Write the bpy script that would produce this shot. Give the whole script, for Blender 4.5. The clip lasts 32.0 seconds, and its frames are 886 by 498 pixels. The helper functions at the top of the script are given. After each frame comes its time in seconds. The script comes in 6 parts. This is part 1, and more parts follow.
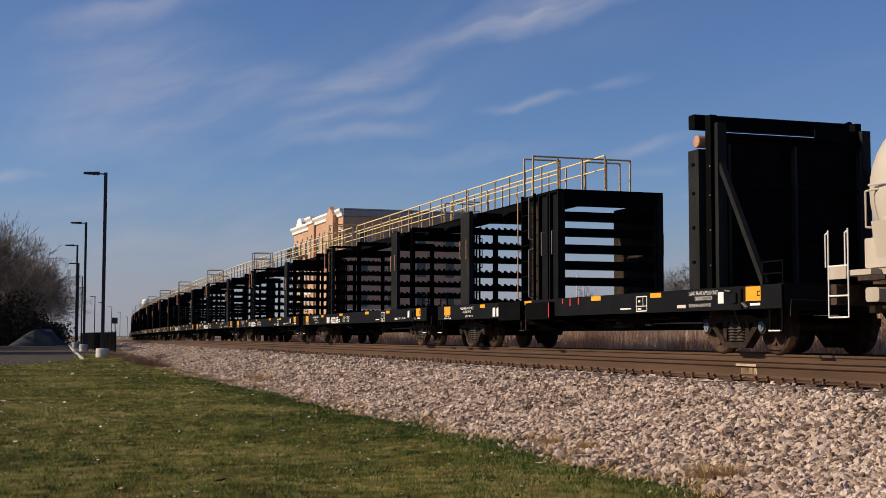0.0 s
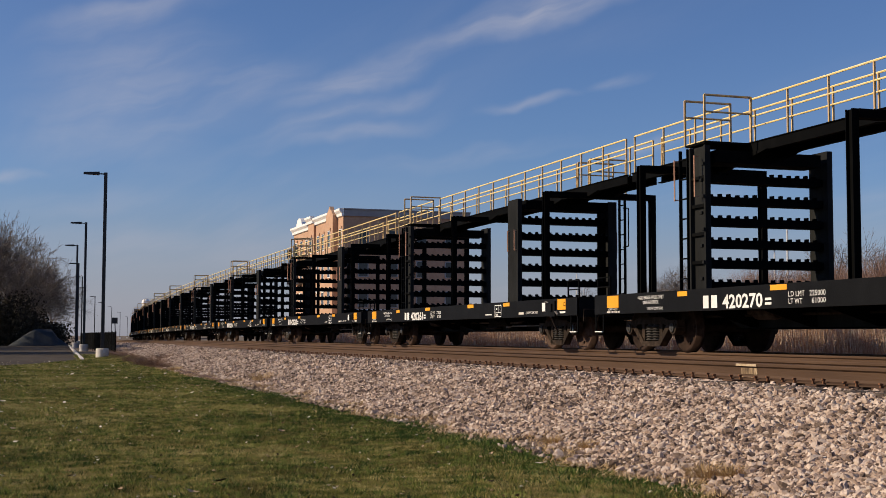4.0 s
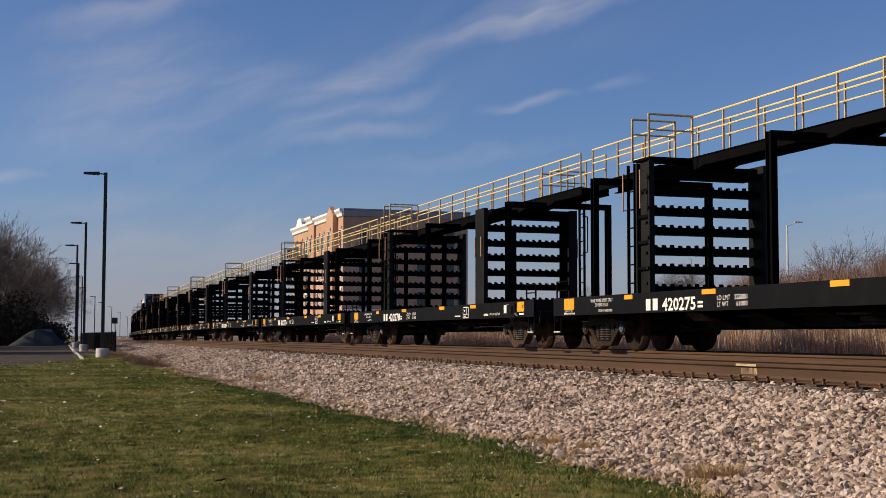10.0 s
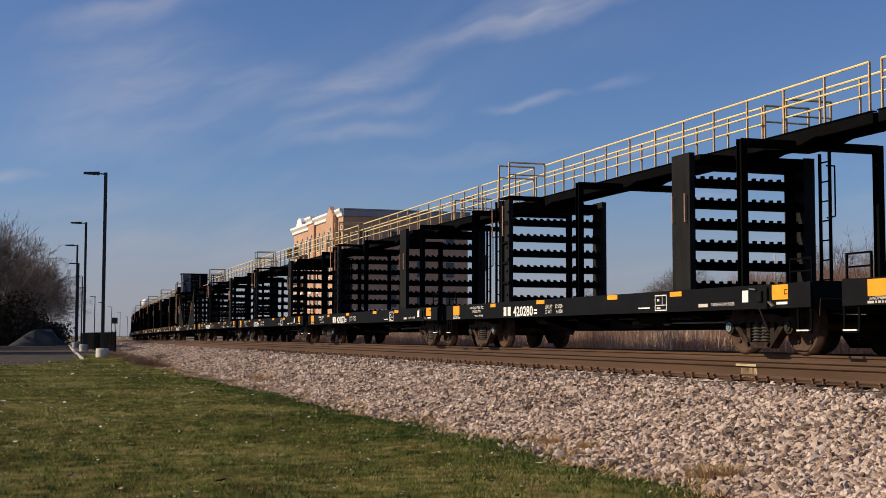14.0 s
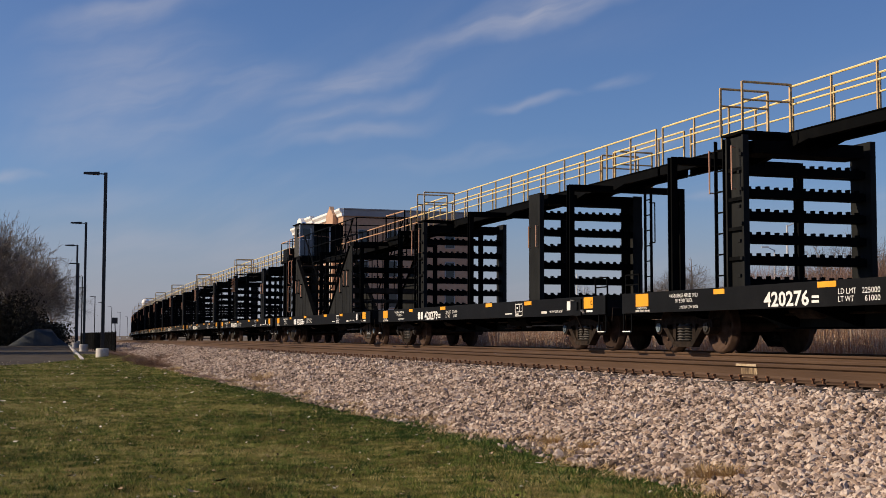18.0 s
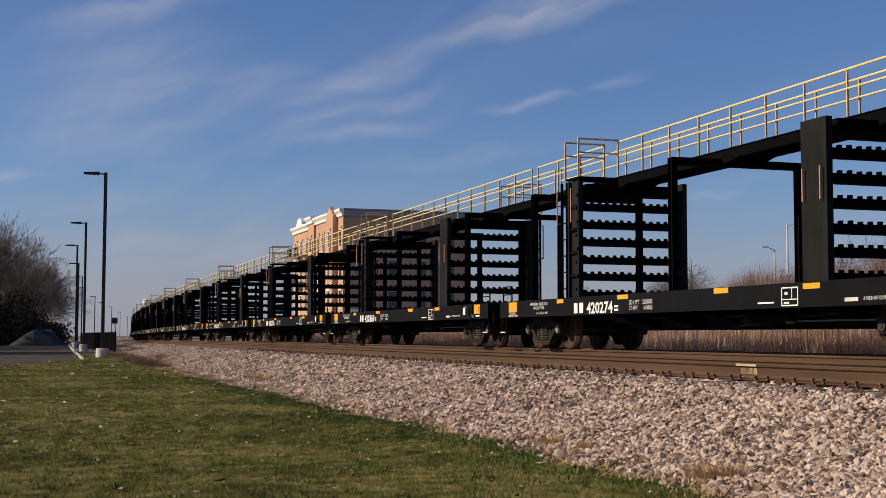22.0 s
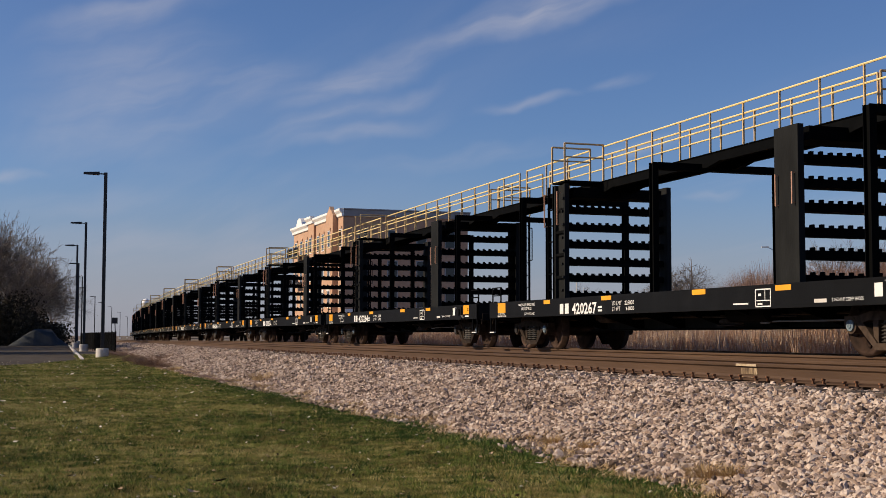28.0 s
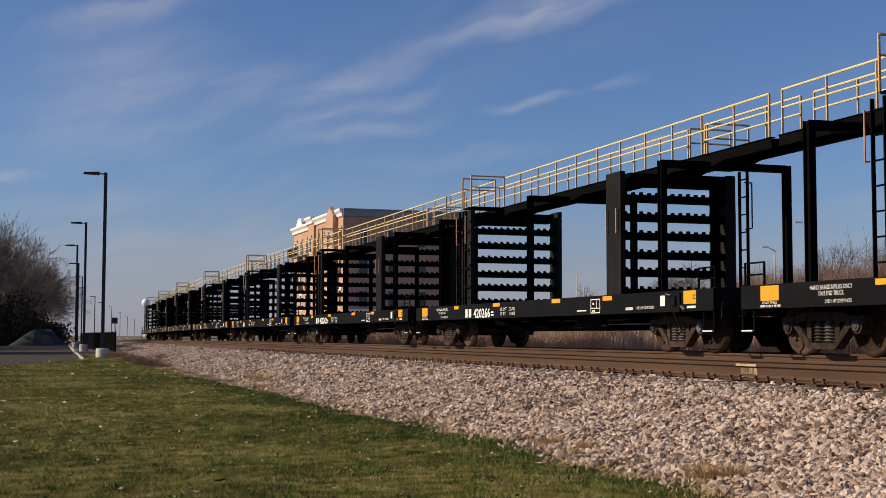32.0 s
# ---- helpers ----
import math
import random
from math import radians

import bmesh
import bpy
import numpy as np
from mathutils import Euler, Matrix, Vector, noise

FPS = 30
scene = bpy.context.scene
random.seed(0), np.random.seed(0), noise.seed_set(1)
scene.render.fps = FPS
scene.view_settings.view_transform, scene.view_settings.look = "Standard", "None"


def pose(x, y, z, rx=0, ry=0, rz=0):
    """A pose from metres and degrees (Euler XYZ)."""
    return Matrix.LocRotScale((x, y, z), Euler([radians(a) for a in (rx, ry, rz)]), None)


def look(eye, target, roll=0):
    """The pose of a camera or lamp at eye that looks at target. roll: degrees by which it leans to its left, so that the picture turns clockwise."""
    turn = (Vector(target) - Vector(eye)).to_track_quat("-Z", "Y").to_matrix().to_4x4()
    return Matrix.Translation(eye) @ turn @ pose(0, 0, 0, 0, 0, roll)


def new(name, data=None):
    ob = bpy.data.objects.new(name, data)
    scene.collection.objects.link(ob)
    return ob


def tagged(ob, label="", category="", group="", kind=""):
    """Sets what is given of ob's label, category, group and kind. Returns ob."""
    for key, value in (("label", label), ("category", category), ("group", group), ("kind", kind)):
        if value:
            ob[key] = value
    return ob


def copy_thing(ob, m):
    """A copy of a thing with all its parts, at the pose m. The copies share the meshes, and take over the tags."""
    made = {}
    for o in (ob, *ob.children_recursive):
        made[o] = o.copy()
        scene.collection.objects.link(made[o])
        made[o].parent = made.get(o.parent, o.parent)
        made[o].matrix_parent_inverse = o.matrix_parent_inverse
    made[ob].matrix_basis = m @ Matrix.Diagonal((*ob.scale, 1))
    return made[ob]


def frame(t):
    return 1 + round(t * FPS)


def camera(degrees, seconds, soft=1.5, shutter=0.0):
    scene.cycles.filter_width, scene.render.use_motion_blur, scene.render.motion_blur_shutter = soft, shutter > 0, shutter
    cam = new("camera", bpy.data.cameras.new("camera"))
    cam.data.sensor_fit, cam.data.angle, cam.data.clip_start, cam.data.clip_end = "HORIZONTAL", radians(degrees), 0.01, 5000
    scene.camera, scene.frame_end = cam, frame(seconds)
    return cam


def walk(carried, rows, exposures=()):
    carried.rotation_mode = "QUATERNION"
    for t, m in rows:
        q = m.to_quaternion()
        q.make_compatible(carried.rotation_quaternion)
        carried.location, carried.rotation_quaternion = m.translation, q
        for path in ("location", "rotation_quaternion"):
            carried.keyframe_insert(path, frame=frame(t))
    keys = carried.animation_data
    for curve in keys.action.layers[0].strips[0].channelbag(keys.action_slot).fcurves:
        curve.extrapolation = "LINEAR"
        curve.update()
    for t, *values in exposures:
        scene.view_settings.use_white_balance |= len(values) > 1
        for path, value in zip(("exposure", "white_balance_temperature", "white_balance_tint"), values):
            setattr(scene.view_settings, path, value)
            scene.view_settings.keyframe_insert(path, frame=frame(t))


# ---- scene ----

# ---------------------------------------------------------------- camera
EYE_Z = 1.1                      # the lawn is z = 0
YAW, PITCH, ROLL = 0.324397, 0.066950, 0.0021
_eye = Vector((0, 0, EYE_Z))
_aim = _eye + Vector((math.sin(YAW) * math.cos(PITCH), math.cos(YAW) * math.cos(PITCH), math.sin(PITCH)))
cam = camera(37.6424, 32.0, soft=0.7, shutter=0.0)
STAND = look(_eye, _aim, roll=math.degrees(ROLL))
walk(cam, [(0, STAND), (32, STAND)], exposures=[(0, 0.0), (32, 0.0)])

# ---------------------------------------------------------------- light
SUN_DIR = Vector((-0.84, 0.20, 0.46)).normalized()
world = bpy.data.worlds.new("world")
scene.world = world
world.use_nodes = True


CLOUD_A, CLOUD_B, CLOUD_C = (0.0, 0.35, 0.0), (1.4, 0.3, 0.0), (4.2, 1.7, 0.0)
# wisps of cirrus: heading, height, half length, half width and tilt in degrees, density
WISPS = [(15.07, 11.34, 6.37, 1.08, 22, 0.50), (22.87, 14.11, 6.37, 1.13, 15, 0.72), (5.06, 10.48, 6.62, 4.17, 15, 0.36), (4.33, 13.66, 5.39, 0.88, 16, 0.40),
         (14.09, 9.62, 7.11, 0.59, 17, 0.36), (22.39, 10.36, 2.94, 0.37, 11, 0.50), (26.53, 11.26, 1.96, 0.39, 8, 0.42), (14.58, 8.89, 5.63, 0.59, 12, 0.28),
         (19.46, 8.08, 7.35, 0.64, 8, 0.28), (6.77, 3.69, 10.29, 1.37, 2, 0.36), (0.18, 6.73, 1.84, 0.34, 3, 0.50), (2.38, 5.53, 4.17, 0.83, 6, 0.26),
         (1.89, 1.66, 11.76, 1.96, 0, 0.25), (30.24, 6.36, 1.96, 0.34, 6, 0.45), (28.00, 8.40, 3.68, 0.49, 8, 0.28), (27.27, 7.20, 2.45, 0.39, 4, 0.24),
         (10.19, 10.97, 3.68, 1.47, 18, 0.25)]


def build_world():
    nt = world.node_tree
    nt.nodes.clear()
    n, l = nt.nodes.new, nt.links.new
    out, bg = n("ShaderNodeOutputWorld"), n("ShaderNodeBackground")
    sky = n("ShaderNodeTexSky")
    sky.sky_type, sky.sun_disc = "NISHITA", False
    sky.sun_elevation = math.asin(SUN_DIR.z)
    sky.sun_rotation = math.atan2(SUN_DIR.x, SUN_DIR.y)
    sky.air_density, sky.dust_density, sky.ozone_density = 1.0, 0.3, 5.0
    tc = n("ShaderNodeTexCoord")
    # thin cirrus: streaks drawn out along one heading, on a flat layer overhead
    sep = n("ShaderNodeSeparateXYZ")
    l(tc.outputs["Generated"], sep.inputs[0])
    zz = n("ShaderNodeMath"); zz.operation = "MAXIMUM"; zz.inputs[1].default_value = 0.03
    l(sep.outputs["Z"], zz.inputs[0])
    zo = n("ShaderNodeMath"); zo.operation = "ADD"; zo.inputs[1].default_value = 0.12
    l(zz.outputs[0], zo.inputs[0])
    dv = n("ShaderNodeVectorMath"); dv.operation = "DIVIDE"
    cz = n("ShaderNodeCombineXYZ")
    for k in range(3):
        l(zo.outputs[0], cz.inputs[k])
    l(tc.outputs["Generated"], dv.inputs[0]); l(cz.outputs[0], dv.inputs[1])
    # axes along and across the streaks
    axes = n("ShaderNodeCombineXYZ")
    for k, (vec, gain) in enumerate((((-0.167, 0.986, 0), 0.30), ((0.986, 0.167, 0), 1.9))):
        dot = n("ShaderNodeVectorMath"); dot.operation = "DOT_PRODUCT"
        dot.inputs[1].default_value = [c * gain for c in vec]
        l(dv.outputs[0], dot.inputs[0]); l(dot.outputs["Value"], axes.inputs[k])

    def noise_of(src, scale, detail, rough, warp, off):
        mv = n("ShaderNodeVectorMath"); mv.operation = "ADD"; mv.inputs[1].default_value = off
        l(src, mv.inputs[0])
        t = n("ShaderNodeTexNoise")
        t.inputs["Scale"].default_value, t.inputs["Detail"].default_value = scale, detail
        t.inputs["Roughness"].default_value, t.inputs["Distortion"].default_value = rough, warp
        l(mv.outputs[0], t.inputs[0])
        return t.outputs[0]

    def ranged(src, lo, hi, to):
        r = n("ShaderNodeMapRange"); r.interpolation_type = "SMOOTHSTEP"
        r.inputs["From Min"].default_value, r.inputs["From Max"].default_value, r.inputs["To Max"].default_value = lo, hi, to
        l(src, r.inputs[0])
        return r.outputs[0]

    streaks = ranged(noise_of(axes.outputs[0], 1.25, 8, 0.55, 0.5, CLOUD_A), 0.45, 0.72, 0.22)
    patches = ranged(noise_of(dv.outputs[0], 0.42, 4, 0.5, 0.3, CLOUD_B), 0.36, 0.6, 1.0)
    veil = ranged(noise_of(axes.outputs[0], 0.5, 6, 0.5, 0.8, CLOUD_C), 0.45, 0.8, 0.1)
    mul = n("ShaderNodeMath"); mul.operation = "MULTIPLY"
    l(streaks, mul.inputs[0]); l(patches, mul.inputs[1])
    rmp = n("ShaderNodeMath"); rmp.operation = "ADD"; rmp.use_clamp = True
    l(mul.outputs[0], rmp.inputs[0]); l(veil, rmp.inputs[1])
    # heading and height of the view, a little warped
    az = n("ShaderNodeMath"); az.operation = "ARCTAN2"
    l(sep.outputs["X"], az.inputs[0]); l(sep.outputs["Y"], az.inputs[1])
    el = n("ShaderNodeMath"); el.operation = "ARCSINE"
    l(sep.outputs["Z"], el.inputs[0])
    dome = n("ShaderNodeCombineXYZ")
    l(az.outputs[0], dome.inputs[0]); l(el.outputs[0], dome.inputs[1])
    drift = n("ShaderNodeTexNoise")
    drift.inputs["Scale"].default_value, drift.inputs["Detail"].default_value = 14.0, 3
    l(dome.outputs[0], drift.inputs[0])
    bent = n("ShaderNodeVectorMath"); bent.operation = "MULTIPLY_ADD"
    bent.inputs[1].default_value = (0.05, 0.035, 0)
    l(drift.outputs["Color"], bent.inputs[0]); l(dome.outputs[0], bent.inputs[2])
    moved = n("ShaderNodeVectorMath"); moved.operation = "SUBTRACT"; moved.inputs[1].default_value = (0.025, 0.0175, 0)
    l(bent.outputs[0], moved.inputs[0])
    comb = n("ShaderNodeMapping"); comb.vector_type = "TEXTURE"
    comb.inputs["Rotation"].default_value, comb.inputs["Scale"].default_value = (0, 0, radians(14)), (1.0, 0.17, 1.0)
    l(moved.outputs[0], comb.inputs[0])
    fibre = ranged(noise_of(comb.outputs[0], 9.0, 8, 0.52, 0.3, (0.3, 0.1, 0.0)), 0.26, 0.78, 1.0)
    body = n("ShaderNodeMath"); body.operation = "MULTIPLY_ADD"
    body.inputs[1].default_value, body.inputs[2].default_value = 0.75, 0.2
    l(fibre, body.inputs[0])
    total = rmp.outputs[0]
    for head_, high, long_, wide_, tilt, dense in WISPS:
        at = n("ShaderNodeMapping"); at.vector_type = "TEXTURE"
        at.inputs["Location"].default_value = (radians(head_), radians(high), 0)
        at.inputs["Rotation"].default_value = (0, 0, radians(tilt))
        at.inputs["Scale"].default_value = (radians(long_), radians(wide_), 1)
        ln = n("ShaderNodeVectorMath"); ln.operation = "LENGTH"
        l(moved.outputs[0], at.inputs[0]); l(at.outputs[0], ln.inputs[0])
        fall = n("ShaderNodeMapRange"); fall.interpolation_type = "SMOOTHSTEP"
        fall.inputs["To Min"].default_value, fall.inputs["To Max"].default_value = dense, 0.0
        l(ln.outputs["Value"], fall.inputs[0])
        more = n("ShaderNodeMath"); more.operation = "MULTIPLY_ADD"
        l(fall.outputs[0], more.inputs[0]); l(body.outputs[0], more.inputs[1]); l(total, more.inputs[2])
        total = more.outputs[0]
    cover = n("ShaderNodeMath"); cover.operation = "MINIMUM"; cover.inputs[1].default_value = 0.75
    l(total, cover.inputs[0])
    mix = n("ShaderNodeMix"); mix.data_type = "RGBA"
    tint = n("ShaderNodeMix"); tint.data_type, tint.blend_type = "RGBA", "MULTIPLY"
    tint.inputs["Factor"].default_value, tint.inputs["B"].default_value = 1.0, (0.84, 0.88, 1.08, 1)
    l(sky.outputs[0], tint.inputs["A"])
    l(cover.outputs[0], mix.inputs["Factor"]); l(tint.outputs["Result"], mix.inputs["A"])
    mix.inputs["B"].default_value = (6.15, 6.0, 6.6, 1)
    # thin grey-violet haze low over the horizon
    low = ranged(el.outputs[0], radians(7.5), radians(0.5), 0.62)
    haze = n("ShaderNodeMix"); haze.data_type = "RGBA"
    haze.inputs["B"].default_value = (3.7, 3.6, 4.4, 1)
    l(low, haze.inputs["Factor"]); l(mix.outputs["Result"], haze.inputs["A"])
    l(haze.outputs["Result"], bg.inputs[0]); bg.inputs[1].default_value = 0.085
    l(bg.outputs[0], out.inputs[0])


build_world()
sun = new("sun", bpy.data.lights.new("sun", "SUN"))
sun.data.energy, sun.data.angle, sun.data.color = 5.0, radians(0.53), (1.0, 0.80, 0.57)
sun.matrix_world = look(SUN_DIR * 100, (0, 0, 0))


# ---------------------------------------------------------------- materials
def material(name, rough=0.6, metal=0.0):
    m = bpy.data.materials.new(name)
    m.use_nodes = True
    b = m.node_tree.nodes["Principled BSDF"]
    b.inputs["Roughness"].default_value, b.inputs["Metallic"].default_value = rough, metal
    return m, m.node_tree, b


def varied(name, colours, scale=8.0, rough=0.6, metal=0.0, bump=0.0, bump_scale=60.0, per_object=0.0, detail=6.0, coarse=0.6, stretch=(1, 1, 1), island=0.0, gloss=0.35, contrast=1.0):
    """Noise at two scales through a colour ramp, with fine relief."""
    m, nt, b = material(name, rough, metal)
    n, l = nt.nodes.new, nt.links.new
    tc, mp = n("ShaderNodeTexCoord"), n("ShaderNodeMapping")
    mp.inputs["Scale"].default_value = stretch
    l(tc.outputs["Object"], mp.inputs[0])
    a, c = n("ShaderNodeTexNoise"), n("ShaderNodeTexNoise")
    a.inputs["Scale"].default_value, a.inputs["Detail"].default_value = scale, detail
    c.inputs["Scale"].default_value, c.inputs["Detail"].default_value = scale * coarse * 0.2, 3
    l(mp.outputs[0], a.inputs[0]); l(mp.outputs[0], c.inputs[0])
    mx = n("ShaderNodeMath"); mx.operation = "MULTIPLY_ADD"
    mx.inputs[1].default_value = 0.55
    l(a.outputs[0], mx.inputs[0])
    sc = n("ShaderNodeMath"); sc.operation = "MULTIPLY"; sc.inputs[1].default_value = 0.45
    l(c.outputs[0], sc.inputs[0]); l(sc.outputs[0], mx.inputs[2])
    last = mx
    if contrast != 1.0:
        k_ = n("ShaderNodeMath"); k_.operation = "MULTIPLY_ADD"
        k_.inputs[1].default_value, k_.inputs[2].default_value = contrast, 0.5 - 0.5 * contrast
        l(mx.outputs[0], k_.inputs[0])
        mx = last = k_
    if per_object or island:
        if per_object:
            src = n("ShaderNodeObjectInfo").outputs["Random"]
        else:
            src = n("ShaderNodeNewGeometry").outputs["Random Per Island"]
        rr = n("ShaderNodeMath"); rr.operation = "MULTIPLY_ADD"; rr.inputs[1].default_value = per_object or island
        sb = n("ShaderNodeMath"); sb.operation = "SUBTRACT"; sb.inputs[1].default_value = 0.5
        l(src, sb.inputs[0]); l(sb.outputs[0], rr.inputs[0]); l(mx.outputs[0], rr.inputs[2])
        last = rr
    b.inputs["Specular IOR Level"].default_value = gloss
    ramp = n("ShaderNodeValToRGB")
    e = ramp.color_ramp.elements
    k = len(colours)
    while len(e) < k:
        e.new(0.5)
    for i, col in enumerate(colours):
        e[i].position = 0.3 + 0.4 * i / max(1, k - 1)
        e[i].color = (*col, 1)
    l(last.outputs[0], ramp.inputs[0]); l(ramp.outputs[0], b.inputs["Base Color"])
    if bump:
        d = n("ShaderNodeTexNoise"); d.inputs["Scale"].default_value, d.inputs["Detail"].default_value = bump_scale, 5
        bp = n("ShaderNodeBump"); bp.inputs["Strength"].default_value = bump; bp.inputs["Distance"].default_value = 0.02
        l(mp.outputs[0], d.inputs[0]); l(d.outputs[0], bp.inputs["Height"]); l(bp.outputs[0], b.inputs["Normal"])
    return m


# same black paint, light put in its colour: SILL as sunlit, BLACK as shaded
SILL = varied("black_paint_sunlit", [(0.002, 0.0024, 0.0028), (0.0036, 0.0042, 0.005), (0.0085, 0.009, 0.0098)], 3.0, 0.65, 0, 0.15, 40, gloss=0.12)
BLACK = varied("black_paint_shaded", [(0.0011, 0.0013, 0.0014), (0.0018, 0.0021, 0.0023), (0.0045, 0.0047, 0.0048)], 3.0, 0.8, 0, 0.15, 40, gloss=0.05)
POSTPAINT = varied("rusty_post_paint", [(0.42, 0.26, 0.12), (0.6, 0.41, 0.2), (0.74, 0.57, 0.33)], 9.0, 0.7, gloss=0.15)
GREY_PLATE = varied("weathered_black_plate", [(0.0095, 0.0102, 0.0102), (0.0165, 0.0175, 0.0174), (0.032, 0.0325, 0.0315)], 4.0, 0.75, 0, 0.2, 30, stretch=(1, 1, 0.3), gloss=0.08)
IRON = varied("truck_iron", [(0.011, 0.008, 0.0065), (0.03, 0.0215, 0.016), (0.072, 0.05, 0.036)], 9.0, 0.8, 0.0, 0.3, 70, per_object=0.35, gloss=0.12)
WHEEL = varied("wheel_rust", [(0.018, 0.011, 0.008), (0.04, 0.024, 0.0175), (0.085, 0.054, 0.04)], 7.0, 0.8, 0.0, 0.2, 60, per_object=0.3, gloss=0.12)
YELLOW = varied("yellow_rail_paint", [(0.78, 0.57, 0.2), (0.88, 0.7, 0.3), (0.9, 0.78, 0.46)], 6.0, 0.45, 0, 0.1, 50)
ORANGE = varied("orange_reflector", [(0.8, 0.33, 0.015), (0.86, 0.38, 0.02), (0.9, 0.43, 0.03)], 5.0, 0.4)
GRAB = varied("faded_orange_bar", [(0.34, 0.16, 0.095), (0.5, 0.25, 0.155), (0.58, 0.36, 0.25)], 9.0, 0.5)
WHITE = varied("white_stencil", [(0.66, 0.66, 0.63), (0.78, 0.78, 0.75), (0.83, 0.83, 0.8)], 9.0, 0.6)
CAPBLUE = varied("grey_blue_cap", [(0.02, 0.018, 0.016), (0.045, 0.048, 0.052), (0.09, 0.13, 0.17), (0.2, 0.26, 0.3)], 14.0, 0.75, per_object=0.5)
STEEL = varied("rail_steel", [(0.052, 0.028, 0.015), (0.082, 0.046, 0.025), (0.118, 0.069, 0.039)], 6.0, 0.7, 0.2, 0.2, 50, stretch=(1, 0.1, 1))
TIE = varied("old_tie", [(0.05, 0.04, 0.032), (0.09, 0.072, 0.058), (0.14, 0.115, 0.095)], 8.0, 0.9, 0, 0.6, 30, stretch=(0.3, 3, 3))
CONCRETE = varied("concrete", [(0.5, 0.47, 0.42), (0.62, 0.59, 0.54), (0.7, 0.67, 0.62)], 5.0, 0.85, 0, 0.3, 60)
LAMP_BLACK = varied("dark_pole_paint", [(0.012, 0.012, 0.014), (0.02, 0.02, 0.022), (0.032, 0.032, 0.034)], 3.0, 0.4)
ASPHALT = varied("asphalt", [(0.05, 0.044, 0.036), (0.076, 0.066, 0.054), (0.11, 0.096, 0.08)], 1.2, 0.95, 0, 0.4, 90, gloss=0.08)
BRICK = varied("brick_wall", [(0.42, 0.255, 0.165), (0.5, 0.315, 0.205), (0.56, 0.37, 0.25)], 3.0, 0.85, 0, 0.2, 30)
CORNICE = varied("white_trim", [(0.8, 0.79, 0.77), (0.86, 0.85, 0.83), (0.88, 0.87, 0.86)], 3.0, 0.6)
STONE = varied("ballast_stone", [(0.11, 0.078, 0.058), (0.315, 0.23, 0.176), (0.455, 0.352, 0.278), (0.57, 0.475, 0.395)], 14.0, 0.9, 0, 0.3, 60, island=0.48)
# bed toned darker than the stones, to deepen the shaded gaps between them
BED = varied("ballast_bed", [(0.06, 0.043, 0.034), (0.16, 0.115, 0.09), (0.3, 0.235, 0.19)], 22.0, 0.95, 0, 1.0, 26)
GRASS = varied("grass_ground", [(0.075, 0.067, 0.014), (0.12, 0.108, 0.022), (0.19, 0.152, 0.05)], 6.0, 0.95, 0, 0.8, 60, gloss=0.1, contrast=2.2)
BLADE = varied("grass_blades", [(0.028, 0.054, 0.012), (0.108, 0.143, 0.022), (0.215, 0.208, 0.04), (0.46, 0.4, 0.17)], 4.5, 0.85, island=0.4, coarse=0.5, gloss=0.15, contrast=3.4)
DRYBLADE = varied("dry_grass_blades", [(0.1, 0.078, 0.022), (0.165, 0.13, 0.042), (0.28, 0.23, 0.095)], 2.0, 0.85, island=0.6, gloss=0.1)
TUFT = varied("tuft_blades", [(0.06, 0.095, 0.013), (0.125, 0.175, 0.028), (0.26, 0.3, 0.08)], 2.0, 0.8, island=0.6, gloss=0.2)
REED = varied("dry_reeds", [(0.29, 0.165, 0.1), (0.38, 0.23, 0.145), (0.46, 0.32, 0.215), (0.6, 0.5, 0.4)], 1.0, 0.95, island=0.45, coarse=1.6, gloss=0.1)
THICKET = varied("dead_thicket_stems", [(0.26, 0.145, 0.095), (0.36, 0.21, 0.145), (0.45, 0.29, 0.21)], 2.0, 0.95, island=0.5, gloss=0.1)
SPIKE = varied("rusty_spike", [(0.11, 0.052, 0.028), (0.17, 0.085, 0.047), (0.24, 0.13, 0.075)], 9.0, 0.85, gloss=0.1)
COIL = varied("dusty_spring_steel", [(0.04, 0.036, 0.032), (0.08, 0.073, 0.066), (0.13, 0.12, 0.11)], 9.0, 0.7, per_object=0.4)
TWIG = varied("bare_twigs", [(0.1, 0.081, 0.067), (0.165, 0.138, 0.117), (0.235, 0.203, 0.177)], 2.0, 0.9, island=0.4)
REDTWIG = varied("reddish_brush", [(0.15, 0.088, 0.066), (0.22, 0.137, 0.107), (0.3, 0.205, 0.168)], 2.0, 0.9, island=0.5)
REDPAINT = varied("red_paint", [(0.5, 0.02, 0.02), (0.6, 0.03, 0.03), (0.66, 0.05, 0.04)], 9.0, 0.6)
CABRAIL = varied("weathered_orange_rail", [(0.42, 0.22, 0.12), (0.6, 0.35, 0.2), (0.68, 0.46, 0.3)], 9.0, 0.6, gloss=0.15)
GREYPAINT = varied("grey_cab_paint", [(0.13, 0.135, 0.135), (0.18, 0.185, 0.185), (0.24, 0.245, 0.245)], 3.0, 0.55)
CABDARK = varied("dark_cab_paint", [(0.028, 0.029, 0.027), (0.042, 0.043, 0.04), (0.06, 0.061, 0.057)], 3.0, 0.6, gloss=0.2)
RUSTBEAM = varied("rusty_rack_beam", [(0.012, 0.009, 0.007), (0.028, 0.021, 0.016), (0.055, 0.041, 0.031)], 5.0, 0.85, 0, 0.2, 40, gloss=0.08)
EDGEBLADE = varied("deep_green_blades", [(0.012, 0.034, 0.008), (0.034, 0.075, 0.014), (0.07, 0.12, 0.03)], 3.0, 0.85, island=0.5, gloss=0.15)
